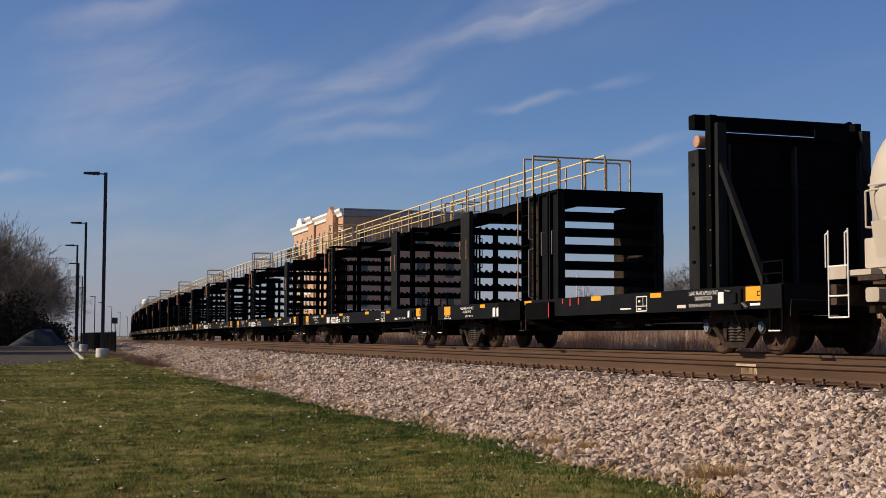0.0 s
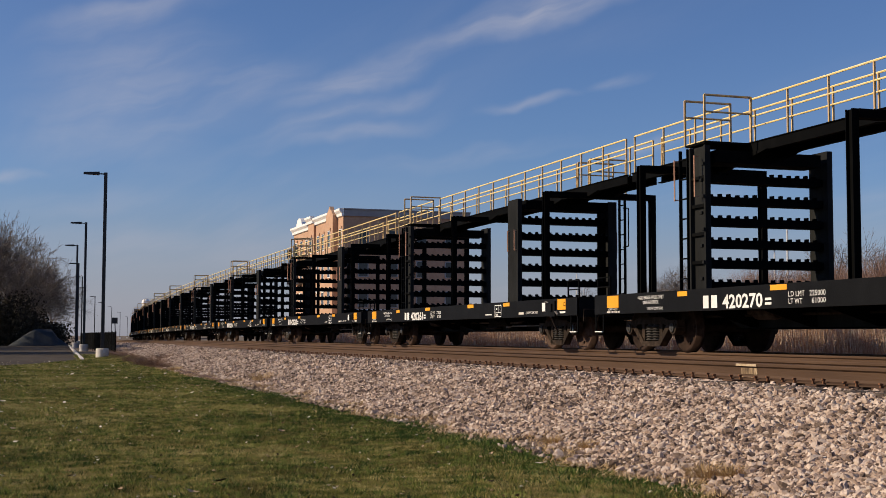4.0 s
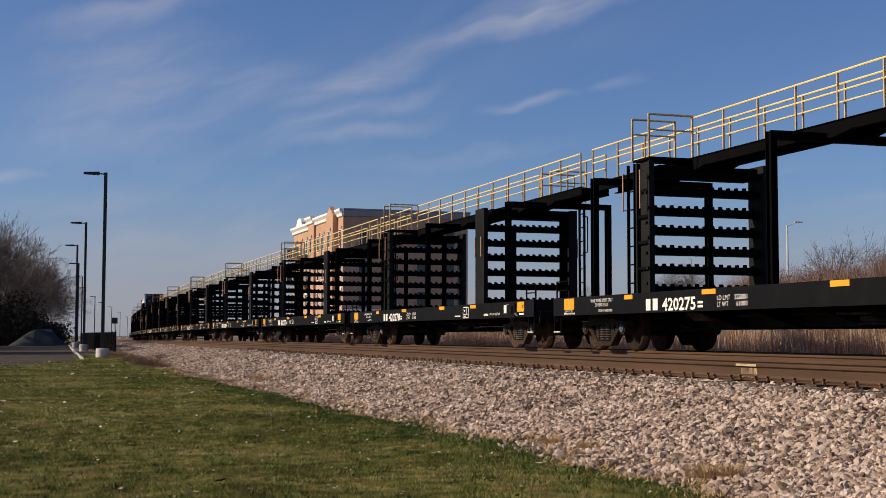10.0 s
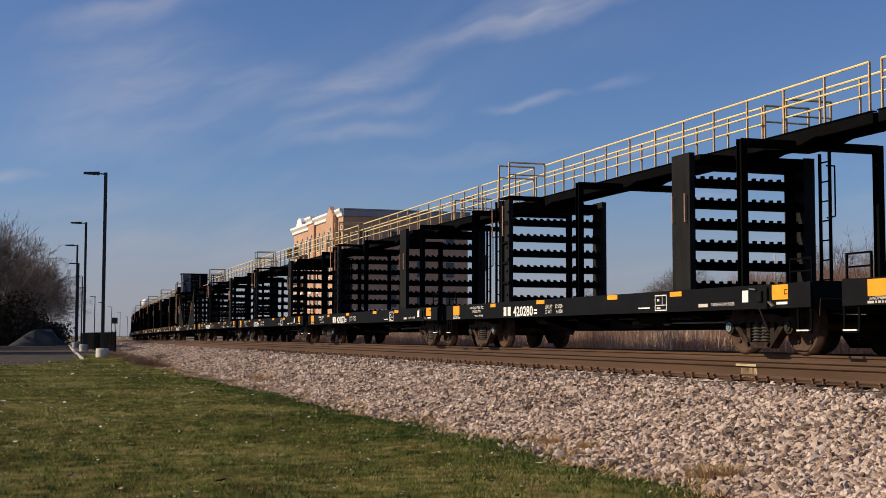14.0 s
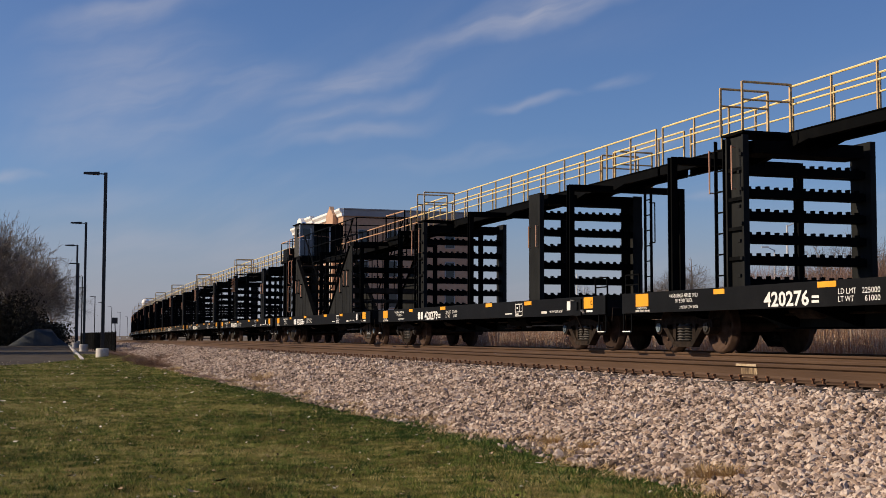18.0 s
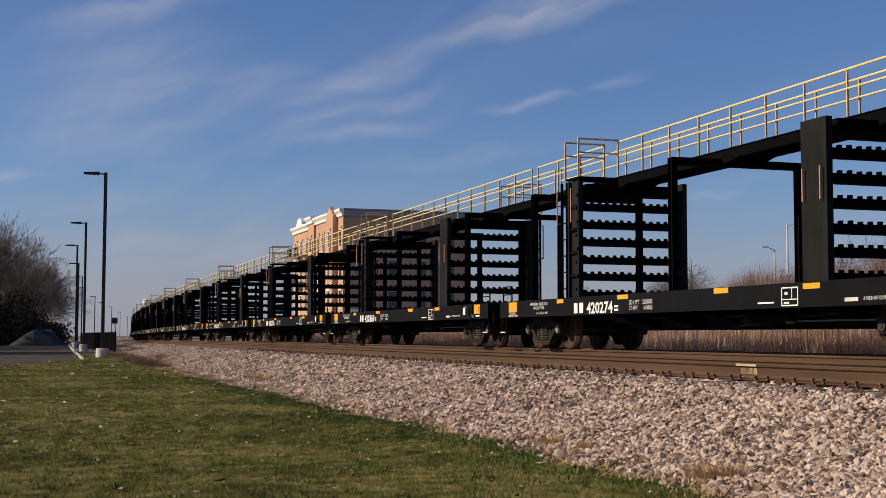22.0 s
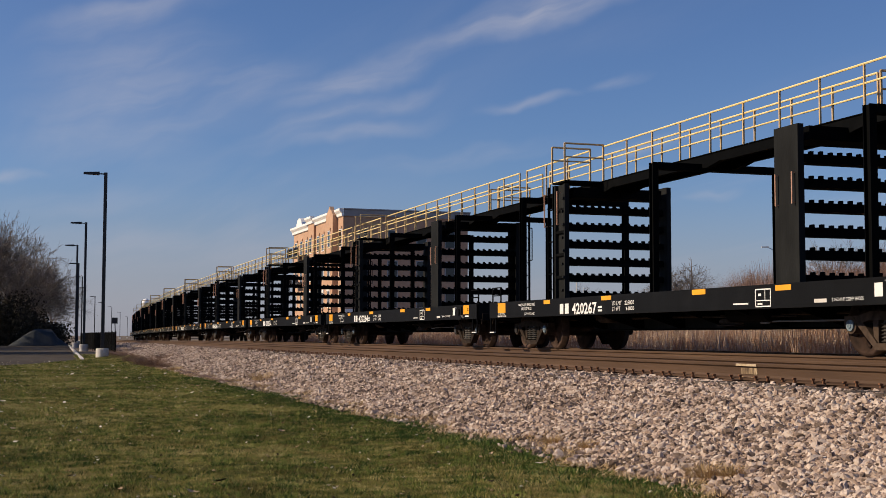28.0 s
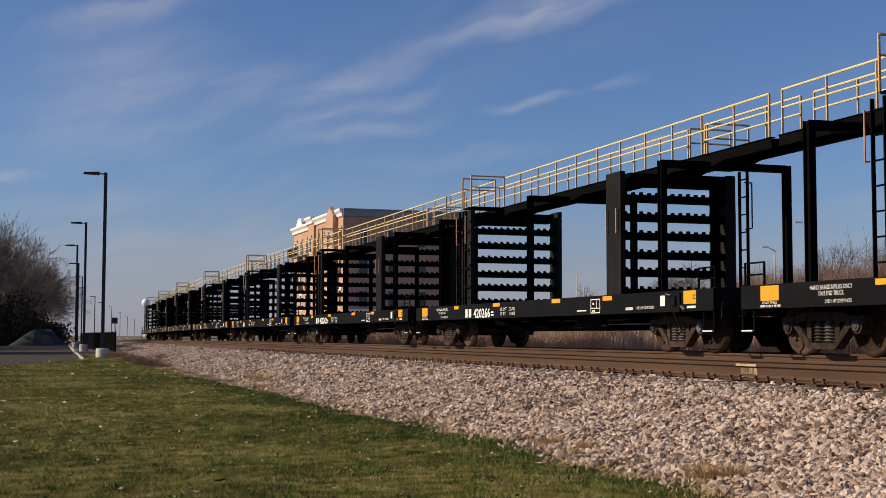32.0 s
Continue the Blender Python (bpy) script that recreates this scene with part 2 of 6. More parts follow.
DEADLEAF = varied("dark_dead_leaves", [(0.02, 0.013, 0.01), (0.05, 0.03, 0.02), (0.16, 0.09, 0.05)], 2.0, 0.8, island=0.8)
DULLSPOT = varied("mottled_bright_steel", [(0.1, 0.065, 0.036), (0.36, 0.26, 0.15), (0.75, 0.6, 0.4)], 26.0, 0.5, 0.2, stretch=(1, 1, 0.25), contrast=2.0)
CREAM = varied("cream_tank_paint", [(0.3, 0.25, 0.19), (0.46, 0.41, 0.34), (0.56, 0.52, 0.45)], 2.0, 0.5, stretch=(1, 1, 0.2))
GLASS, _nt, _b = material("dark_glass", 0.05)
_b.inputs["Base Color"].default_value = (0.02, 0.025, 0.03, 1)
STONE_ONE = varied("single_ballast_stone", [(0.11, 0.078, 0.058), (0.315, 0.23, 0.176), (0.455, 0.352, 0.278), (0.57, 0.475, 0.395)], 3.0, 0.9, 0, 0.3, 12, per_object=0.5)
STEEL_DARK = varied("dark_rusty_steel", [(0.05, 0.026, 0.015), (0.085, 0.046, 0.027), (0.13, 0.074, 0.044)], 9.0, 0.8, 0.1)
BRIGHT = varied("bright_rail_mark", [(0.32, 0.23, 0.13), (0.55, 0.42, 0.26), (0.74, 0.6, 0.42)], 22.0, 0.35, 0.3)
LEAF = varied("dry_leaves", [(0.34, 0.23, 0.13), (0.6, 0.5, 0.36), (0.8, 0.74, 0.62)], 2.0, 0.8, island=0.8)
STRAW = varied("straw_weeds", [(0.34, 0.22, 0.1), (0.5, 0.35, 0.17), (0.62, 0.47, 0.26)], 2.0, 0.85, island=0.5)
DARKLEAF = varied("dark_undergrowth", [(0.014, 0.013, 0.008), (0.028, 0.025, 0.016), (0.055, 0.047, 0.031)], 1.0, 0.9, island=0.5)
PILE = varied("blue_grey_gravel", [(0.026, 0.034, 0.04), (0.041, 0.05, 0.057), (0.06, 0.07, 0.078)], 2.0, 0.9, 0, 0.8, 6)
POLE = varied("galvanised_pole", [(0.5, 0.5, 0.49), (0.6, 0.6, 0.58), (0.66, 0.66, 0.64)], 3.0, 0.5, 0.2)
SLATE = varied("grey_fascia", [(0.26, 0.26, 0.265), (0.32, 0.32, 0.325), (0.38, 0.38, 0.385)], 1.0, 0.6)
STONEWALL = varied("pale_stone", [(0.4, 0.37, 0.33), (0.5, 0.47, 0.42), (0.58, 0.55, 0.5)], 1.5, 0.85, 0, 0.2, 20)
ROD = varied("pale_worn_rod", [(0.1, 0.1, 0.1), (0.16, 0.16, 0.16), (0.22, 0.22, 0.22)], 9.0, 0.6)
REDSOIL = varied("reddish_soil", [(0.06, 0.032, 0.02), (0.095, 0.053, 0.036), (0.14, 0.085, 0.06)], 6.0, 0.95, 0, 0.6, 40)
BROWNWEED = varied("red_brown_weeds", [(0.12, 0.07, 0.045), (0.2, 0.125, 0.085), (0.3, 0.2, 0.14)], 2.0, 0.9, island=0.5)
DIRT = varied("rough_ground", [(0.1, 0.075, 0.05), (0.16, 0.125, 0.085), (0.2, 0.17, 0.12)], 0.6, 0.95, 0, 0.5, 8)


# ---------------------------------------------------------------- mesh tools
class Mesh:
    """Collects boxes, bars and prisms for one mesh."""

    def __init__(self):
        self.v, self.f = [], []

    def add(self, verts, faces):
        o = len(self.v)
        self.v += [tuple(p) for p in verts]
        self.f += [tuple(o + i for i in f) for f in faces]
        return self

    def box(self, x0, x1, y0, y1, z0, z1, c=0.0):
        """A box; c chamfers its long vertical-section edges."""
        if c <= 0:
            v = [(x, y, z) for x in (x0, x1) for y in (y0, y1) for z in (z0, z1)]
            return self.add(v, [(0, 1, 3, 2), (4, 6, 7, 5), (0, 4, 5, 1), (2, 3, 7, 6), (0, 2, 6, 4), (1, 5, 7, 3)])
        dx, dy, dz = x1 - x0, y1 - y0, z1 - z0
        if dx >= dy and dx >= dz:
            sec = [(y0 + c, z0), (y1 - c, z0), (y1, z0 + c), (y1, z1 - c), (y1 - c, z1), (y0 + c, z1), (y0, z1 - c), (y0, z0 + c)]
            a, b = [(x0, *p) for p in sec], [(x1, *p) for p in sec]
        elif dy >= dz:
            sec = [(x0 + c, z0), (x0, z0 + c), (x0, z1 - c), (x0 + c, z1), (x1 - c, z1), (x1, z1 - c), (x1, z0 + c), (x1 - c, z0)]
            a, b = [(p[0], y0, p[1]) for p in sec], [(p[0], y1, p[1]) for p in sec]
        else:
            sec = [(x0 + c, y0), (x1 - c, y0), (x1, y0 + c), (x1, y1 - c), (x1 - c, y1), (x0 + c, y1), (x0, y1 - c), (x0, y0 + c)]
            a, b = [(*p, z0) for p in sec], [(*p, z1) for p in sec]
        n = 8
        return self.add(a + b, [tuple(range(n))[::-1], tuple(range(n, 2 * n))] + [(i, (i + 1) % n, n + (i + 1) % n, n + i) for i in range(n)])

    def bar(self, p, q, w, h=None, n=4):
        """A bar of section w x h (n=4) or a round one of radius w (n>4) from p to q."""
        p, q = Vector(p), Vector(q)
        d = (q - p).normalized()
        up = Vector((0, 0, 1)) if abs(d.z) < 0.9 else Vector((0, 1, 0))
        s = d.cross(up).normalized()
        u = s.cross(d)
        if n == 4:
            h = w if h is None else h
            ring = [(-w / 2, -h / 2), (w / 2, -h / 2), (w / 2, h / 2), (-w / 2, h / 2)]
        else:
            ring = [(w * math.cos(2 * math.pi * i / n), w * math.sin(2 * math.pi * i / n)) for i in range(n)]
        v = [o + s * a + u * b for o in (p, q) for a, b in ring]
        return self.add(v, [tuple(range(n))[::-1], tuple(range(n, 2 * n))] + [(i, (i + 1) % n, n + (i + 1) % n, n + i) for i in range(n)])

    def prism(self, outline, axis, a, b):
        """An outline in the plane across axis ('x': (y, z), 'y': (x, z), 'z': (x, y)), drawn from a to b."""
        def at(p, t):
            return {"x": (t, p[0], p[1]), "y": (p[0], t, p[1]), "z": (p[0], p[1], t)}[axis]
        n = len(outline)
        v = [at(p, a) for p in outline] + [at(p, b) for p in outline]
        return self.add(v, [tuple(range(n))[::-1], tuple(range(n, 2 * n))] + [(i, (i + 1) % n, n + (i + 1) % n, n + i) for i in range(n)])

    def lathe(self, profile, n=20, axis="x", at=(0, 0, 0)):
        """Turns (distance along axis, radius) round an axis."""
        k = len(profile)
        v = []
        for a, r in profile:
            for i in range(n):
                t = 2 * math.pi * i / n
                c, s = r * math.cos(t), r * math.sin(t)
                w = {"x": (a, c, s), "y": (c, a, s), "z": (c, s, a)}[axis]
                v.append((w[0] + at[0], w[1] + at[1], w[2] + at[2]))
        f = [(j * n + i, j * n + (i + 1) % n, (j + 1) * n + (i + 1) % n, (j + 1) * n + i) for j in range(k - 1) for i in range(n)]
        f += [tuple(range(n))[::-1], tuple(range((k - 1) * n, k * n))]
        return self.add(v, f)

    def data(self, name, mat, smooth=False):
        me = bpy.data.meshes.new(name)
        me.from_pydata(self.v, [], self.f)
        bm = bmesh.new()
        bm.from_mesh(me)
        bmesh.ops.recalc_face_normals(bm, faces=bm.faces)
        bm.to_mesh(me)
        bm.free()
        me.materials.append(mat)
        if smooth:
            me.polygons.foreach_set("use_smooth", [True] * len(me.polygons))
        me.update()
        return me


def part(name, mesh, mat, parent=None, label="", m=None, smooth=False):
    """One mesh object under a thing or a part."""
    ob = new(name, mesh.data(name, mat, smooth) if isinstance(mesh, Mesh) else mesh)
    if parent is not None:
        ob.parent = parent
    if m is not None:
        ob.matrix_basis = m
    if label:
        ob["label"] = label
    return ob


def thing(name, label, category, group="", kind="", m=None):
    ob = new(name)
    ob.empty_display_size = 0.3
    if m is not None:
        ob.matrix_basis = m
    return tagged(ob, label, category, group, kind)


def swarm(name, verts, faces, mat, smooth=False):
    """Many small pieces in one mesh, from numpy arrays of triangles."""
    me = bpy.data.meshes.new(name)
    me.vertices.add(len(verts))
    me.vertices.foreach_set("co", np.asarray(verts, dtype=np.float32).ravel())
    me.loops.add(faces.size)
    me.loops.foreach_set("vertex_index", np.asarray(faces, dtype=np.int32).ravel())
    k = faces.shape[1]
    me.polygons.add(len(faces))
    me.polygons.foreach_set("loop_start", np.arange(0, faces.size, k, dtype=np.int32))
    me.polygons.foreach_set("use_smooth", np.full(len(faces), bool(smooth)))
    me.materials.append(mat)
    me.update(calc_edges=True)
    return me


# ---------------------------------------------------------------- plan of the line
RAIL_Z, NEAR_Z = 0.812, 0.81    # rail heads of the train's track and of the empty one
D_TRAIN, D_NEAR = 12.859, 8.589  # the two tracks' centres, beside the camera
K1, K2, S2 = 0.00023, 0.00037, 100.0


def off_line(s):
    """How far the line has curved to the right, s metres on."""
    return 0.5 * K1 * s * s + 0.5 * K2 * max(0.0, s - S2) ** 2


def heading(s):
    return math.atan(K1 * s + K2 * max(0.0, s - S2))


def dip(s):
    """How far the line has come down, s metres on: a slight grade that begins beyond the lawn and levels out."""
    u = np.clip(s, 40, 260) - 82
    return 0.0042 * (np.sqrt(u * u + 300) + u - 3.5) / 2


def on_line(s, lateral, z=0.0):
    """A place beside the line: lateral metres to the right of the camera's own line."""
    h = heading(s)
    return Vector((off_line(s) + lateral * math.cos(h), s - lateral * math.sin(h), z - float(dip(s))))


def ribbon(stations, section, name, mat, kind_label):
    """A section of (lateral, z) drawn along the line."""
    v, f = [], []
    k = len(section)
    for s in stations:
        v += [on_line(s, a, z) for a, z in section]
    for i in range(len(stations) - 1):
        for j in range(k - 1):
            f.append((i * k + j, i * k + j + 1, (i + 1) * k + j + 1, (i + 1) * k + j))
    m = Mesh().add(v, f)
    ob = part(name, m, mat)
    return tagged(ob, kind_label[0], kind_label[1], kind="structure")


STATIONS = [-460 + 20 * i for i in range(21)] + [-40 + 4 * i for i in range(60)] + [200 + 10 * i for i in range(40)]

# ---------------------------------------------------------------- ground
g = Mesh().box(-3000, 3000, -3000, 3000, -0.6, -0.12)
tagged(part("ground", g, DIRT), "brown winter ground reaching to the horizon", "ground", kind="structure")

SEED = np.random.default_rng(7)


def ground_z(x, y):
    """Height of the lawn; works on numbers and on arrays. It swells a little towards the ballast at its far end."""
    z = 0.016 * np.sin(x * 0.9 + 0.6 * np.sin(y * 0.5)) * np.sin(y * 0.7 + 1) + 0.008 * np.sin(x * 2.7 + y * 1.1) * np.sin(y * 2.3 - x * 0.6)
    return z + 0.2 * np.clip((x - 4.0) / 1.6, 0, 1) * np.clip((y - 50) / 10, 0, 1) * np.clip((74 - y) / 8, 0, 1)


def lot_edge(x):
    """Where the lawn ends and the paved lot begins."""
    return np.interp(x, [-90, -0.2, 1.77, 2.9, 3.2, 3.75], [46.0, 49.5, 54.5, 60.0, 62.5, 77.0])


def lawn_mesh():
    xs = np.concatenate([np.linspace(-90, -12, 14), np.linspace(-11, 5.0, 65)])
    ys = np.concatenate([np.linspace(-30, 4, 8), np.linspace(5, 80, 190)])
    v = []
    for y in ys:
        for x in xs:
            xx = x + off_line(y)
            w = max(0.0, min(1.0, (5.0 - x) / 0.6)) if y < 50 else 1.0
            v.append((xx, y, float(ground_z(xx, y)) * w - 0.2 * float(np.clip((y - lot_edge(xx)) / 0.5, 0, 1))))
    k = len(xs)
    f = [(j * k + i, j * k + i + 1, (j + 1) * k + i + 1, (j + 1) * k + i) for j in range(len(ys) - 1) for i in range(k - 1)]
    return Mesh().add(v, f)


tagged(part("lawn", lawn_mesh(), GRASS, smooth=True), "short green mown lawn with fallen leaves", "lawn", kind="structure")
# paved lot beyond the lawn, with a kerb along the railway side
lot = Mesh().prism([(-90, 45), (-0.2, 48.4), (1.77, 53.4), (3.2, 60.5), (6.8, 152), (-90, 152)], "z", -0.11, -0.06)
tagged(part("parking_lot", lot, ASPHALT), "grey asphalt parking lot beyond the lawn", "pavement", kind="structure")
kerb = Mesh()
for y in range(61, 147, 6):
    a, b = Vector((3.2 + 0.0385 * (y - 57), y, -0.03)), Vector((3.2 + 0.0385 * (y - 51.03), y + 5.97, -0.03))
    kerb.bar(a, b, 0.15, 0.16)
tagged(part("kerb", kerb, CONCRETE), "pale concrete kerb edging the parking lot", "kerb", kind="structure")
# strip of soil between the kerb and the ballast
soil = Mesh().prism([(3.42, 61), (5.45, 61), (5.8, 72), (7.4, 110), (9.4, 160), (7.2, 160)], "z", -0.11, -0.02)
tagged(part("soil_strip", soil, DIRT), "brown bare soil strip between kerb and ballast", "soil", kind="structure")

BED_SECTION = [(4.55, -0.2), (4.9, 0.0), (7.0, 0.535), (7.35, 0.565), (10.5, 0.595), (15.2, 0.6), (17.2, -0.15)]
ribbon(STATIONS, BED_SECTION, "ballast_bed", BED, ("pinkish grey crushed stone ballast bed under both tracks", "ballast"))

# ---------------------------------------------------------------- rails and ties
RAIL_SECTION = [(-0.036, 0), (-0.0375, -0.012), (-0.036, -0.034), (-0.011, -0.052), (-0.009, -0.13), (-0.02, -0.155), (-0.076, -0.172), (-0.076, -0.186),
                (0.076, -0.186), (0.076, -0.172), (0.02, -0.155), (0.009, -0.13), (0.011, -0.052), (0.036, -0.034), (0.0375, -0.012), (0.036, 0), (-0.036, 0)]


def track(centre, name, top):
    t = thing(name, "pair of rust-brown steel rails on ties in ballast", "railway track", "tracks", "structure")
    for side in (-0.7535, 0.7535):
        v, f, k = [], [], len(RAIL_SECTION)
        for s in STATIONS:
            v += [on_line(s, centre + side + a, top + z) for a, z in RAIL_SECTION]
        for i in range(len(STATIONS) - 1):
            f += [(i * k + j, i * k + j + 1, (i + 1) * k + j + 1, (i + 1) * k + j) for j in range(k - 1)]
        part("rail", Mesh().add(v, f), STEEL, t)
    return t


near_track, train_track = track(D_NEAR, "near_track", NEAR_Z), track(D_TRAIN, "far_track", RAIL_Z)


# ---------------------------------------------------------------- the flat cars
# Car space: x to the right of travel's far side, y back along the train, z up from the rail head.
CAR_L, CAR_Y0, NUM_CARS = 17.9565, 33.9477, 28
C = 7.63                          # from the corner mark to the car's middle


def xi(a):
    return a + C


def letters(text, height, width=None):
    """Flat lettering as a mesh in its own plane, left edge at 0, base at 0."""
    cu = bpy.data.curves.new("letters", "FONT")
    cu.body, cu.size, cu.extrude, cu.offset = text, height * 1.37, 0.0, height * (0.035 if height > 0.1 else 0.0)
    cu.resolution_u = 2
    tmp = bpy.data.objects.new("letters", cu)
    me = bpy.data.meshes.new_from_object(tmp)
    bpy.data.objects.remove(tmp)
    co = np.empty(len(me.vertices) * 3, dtype=np.float32)
    me.vertices.foreach_get("co", co)
    co = co.reshape(-1, 3)
    co[:, 0] -= co[:, 0].min()
    if width:
        co[:, 0] *= width / co[:, 0].max()
    me.vertices.foreach_set("co", co.ravel())
    me.update()
    me.materials.append(WHITE)
    return me


SIDE = Matrix(((0, 0, -1, 0), (-1, 0, 0, 0), (0, 1, 0, 0), (0, 0, 0, 1)))   # lettering plane on the near side


def on_side(y, z, x=-1.615):
    return Matrix.Translation((x, y, z)) @ SIDE


def wheelset_mesh():
    m = Mesh()
    m.lathe([(-1.1, 0.075), (-0.85, 0.08), (0.85, 0.08), (1.1, 0.075)], 10)
    for s in (-1, 1):
        prof = [(0.69, 0.16), (0.685, 0.30), (0.69, 0.40), (0.685, 0.484), (0.712, 0.484), (0.722, 0.46), (0.83, 0.454), (0.832, 0.40), (0.80, 0.375), (0.775, 0.30), (0.80, 0.19), (0.85, 0.15)]
        m.lathe([(s * a, r) for a, r in prof], 28)
        for i in range(5):
            t = 2 * math.pi * i / 5
            m.box(s * 0.80 - 0.01, s * 0.80 + 0.01, 0.3 * math.cos(t) - 0.03, 0.3 * math.cos(t) + 0.03, 0.3 * math.sin(t) - 0.03, 0.3 * math.sin(t) + 0.03)
    return m


def side_frame_mesh(side):
    m = Mesh()
    x0, x1 = (side * 0.93, side * 1.09)
    # arched top chord, sloping arms and bottom chord round the spring opening
    top = [(-1.06, 0.60), (-0.72, 0.60), (-0.46, 0.66), (0.46, 0.66), (0.72, 0.60), (1.06, 0.60), (1.06, 0.46), (0.78, 0.44), (0.5, 0.53), (-0.5, 0.53), (-0.78, 0.44), (-1.06, 0.46)]
    m.prism(top, "x", x0, x1)
    for d in (-1, 1):
        m.prism([(d * 0.80, 0.50), (d * 0.62, 0.50), (d * 0.24, 0.14), (d * 0.34, 0.10)], "x", x0, x1)
        m.prism([(d * 0.44, 0.60), (d * 0.30, 0.60), (d * 0.30, 0.2), (d * 0.40, 0.2)], "x", x0 - side * 0.02, x1 - side * 0.03)
    m.prism([(-0.36, 0.20), (0.36, 0.20), (0.30, 0.10), (-0.30, 0.10)], "x", x0, x1)
    m.lathe([(side * 0.9, 0.13), (side * 1.1, 0.13)], 12, "x", (0, 0.889, 0.457))
    m.lathe([(side * 0.9, 0.13), (side * 1.1, 0.13)], 12, "x", (0, -0.889, 0.457))
    return m


def spring_mesh(side, y):
    """One coil nest: a bellows-like turned stack."""
    prof = [(0.2, 0.06)]
    for k in range(6):
        z = 0.225 + 0.05 * k
        prof += [(z - 0.02, 0.075), (z, 0.115), (z + 0.02, 0.075)]
    return Mesh().lathe(prof + [(0.53, 0.06)], 12, "z", (side * 1.02, y, 0))


SHARED = {}
FAR_MODEL = [False]            # plainer cars for the train's far end


def shared(key, build, mat, smooth=False):
    if key not in SHARED:
        SHARED[key] = build().data(key, mat, smooth)
    return SHARED[key]


def build_truck(car, y):
    bol = Mesh().box(-0.95, 0.95, -0.2, 0.2, 0.42, 0.66, 0.03).box(-0.3, 0.3, -0.3, 0.3, 0.6, 0.74)
    truck = part("truck", bol, IRON, car, "cast iron four-wheel truck", pose(0, y, 0))
    for s in (-1, 1):
        part("side_frame", shared("side_frame%d" % s, lambda: side_frame_mesh(s), IRON), None, truck)
        for y_ in () if FAR_MODEL[0] else (-0.14, 0.11):
            part("spring", shared("spring%d%.2f" % (s, y_), lambda: spring_mesh(s, y_), COIL), None, truck)
        part("brake_beam", shared("brake_beam%d" % s, lambda: Mesh().bar((-0.8, s * 0.36, 0.36), (0.8, s * 0.36, 0.36), 0.08, 0.1), IRON), None, truck)
        for d in (-1, 1):
            part("bearing_cap", shared("bearing_cap%d%d" % (s, d), lambda: Mesh().lathe([(s * 1.10, 0.085), (s * 1.125, 0.085), (s * 1.13, 0.05), (s * 1.14, 0.045)], 14, "x", (0, d * 0.889, 0.457)), CAPBLUE), None, truck, "pale blue round bearing cap")
    for d in (-1, 1):
        part("wheelset", shared("wheelset", wheelset_mesh, WHEEL, True), None, truck, "rusty steel wheels on an axle", pose(0, d * 0.889, 0.457))
    return truck


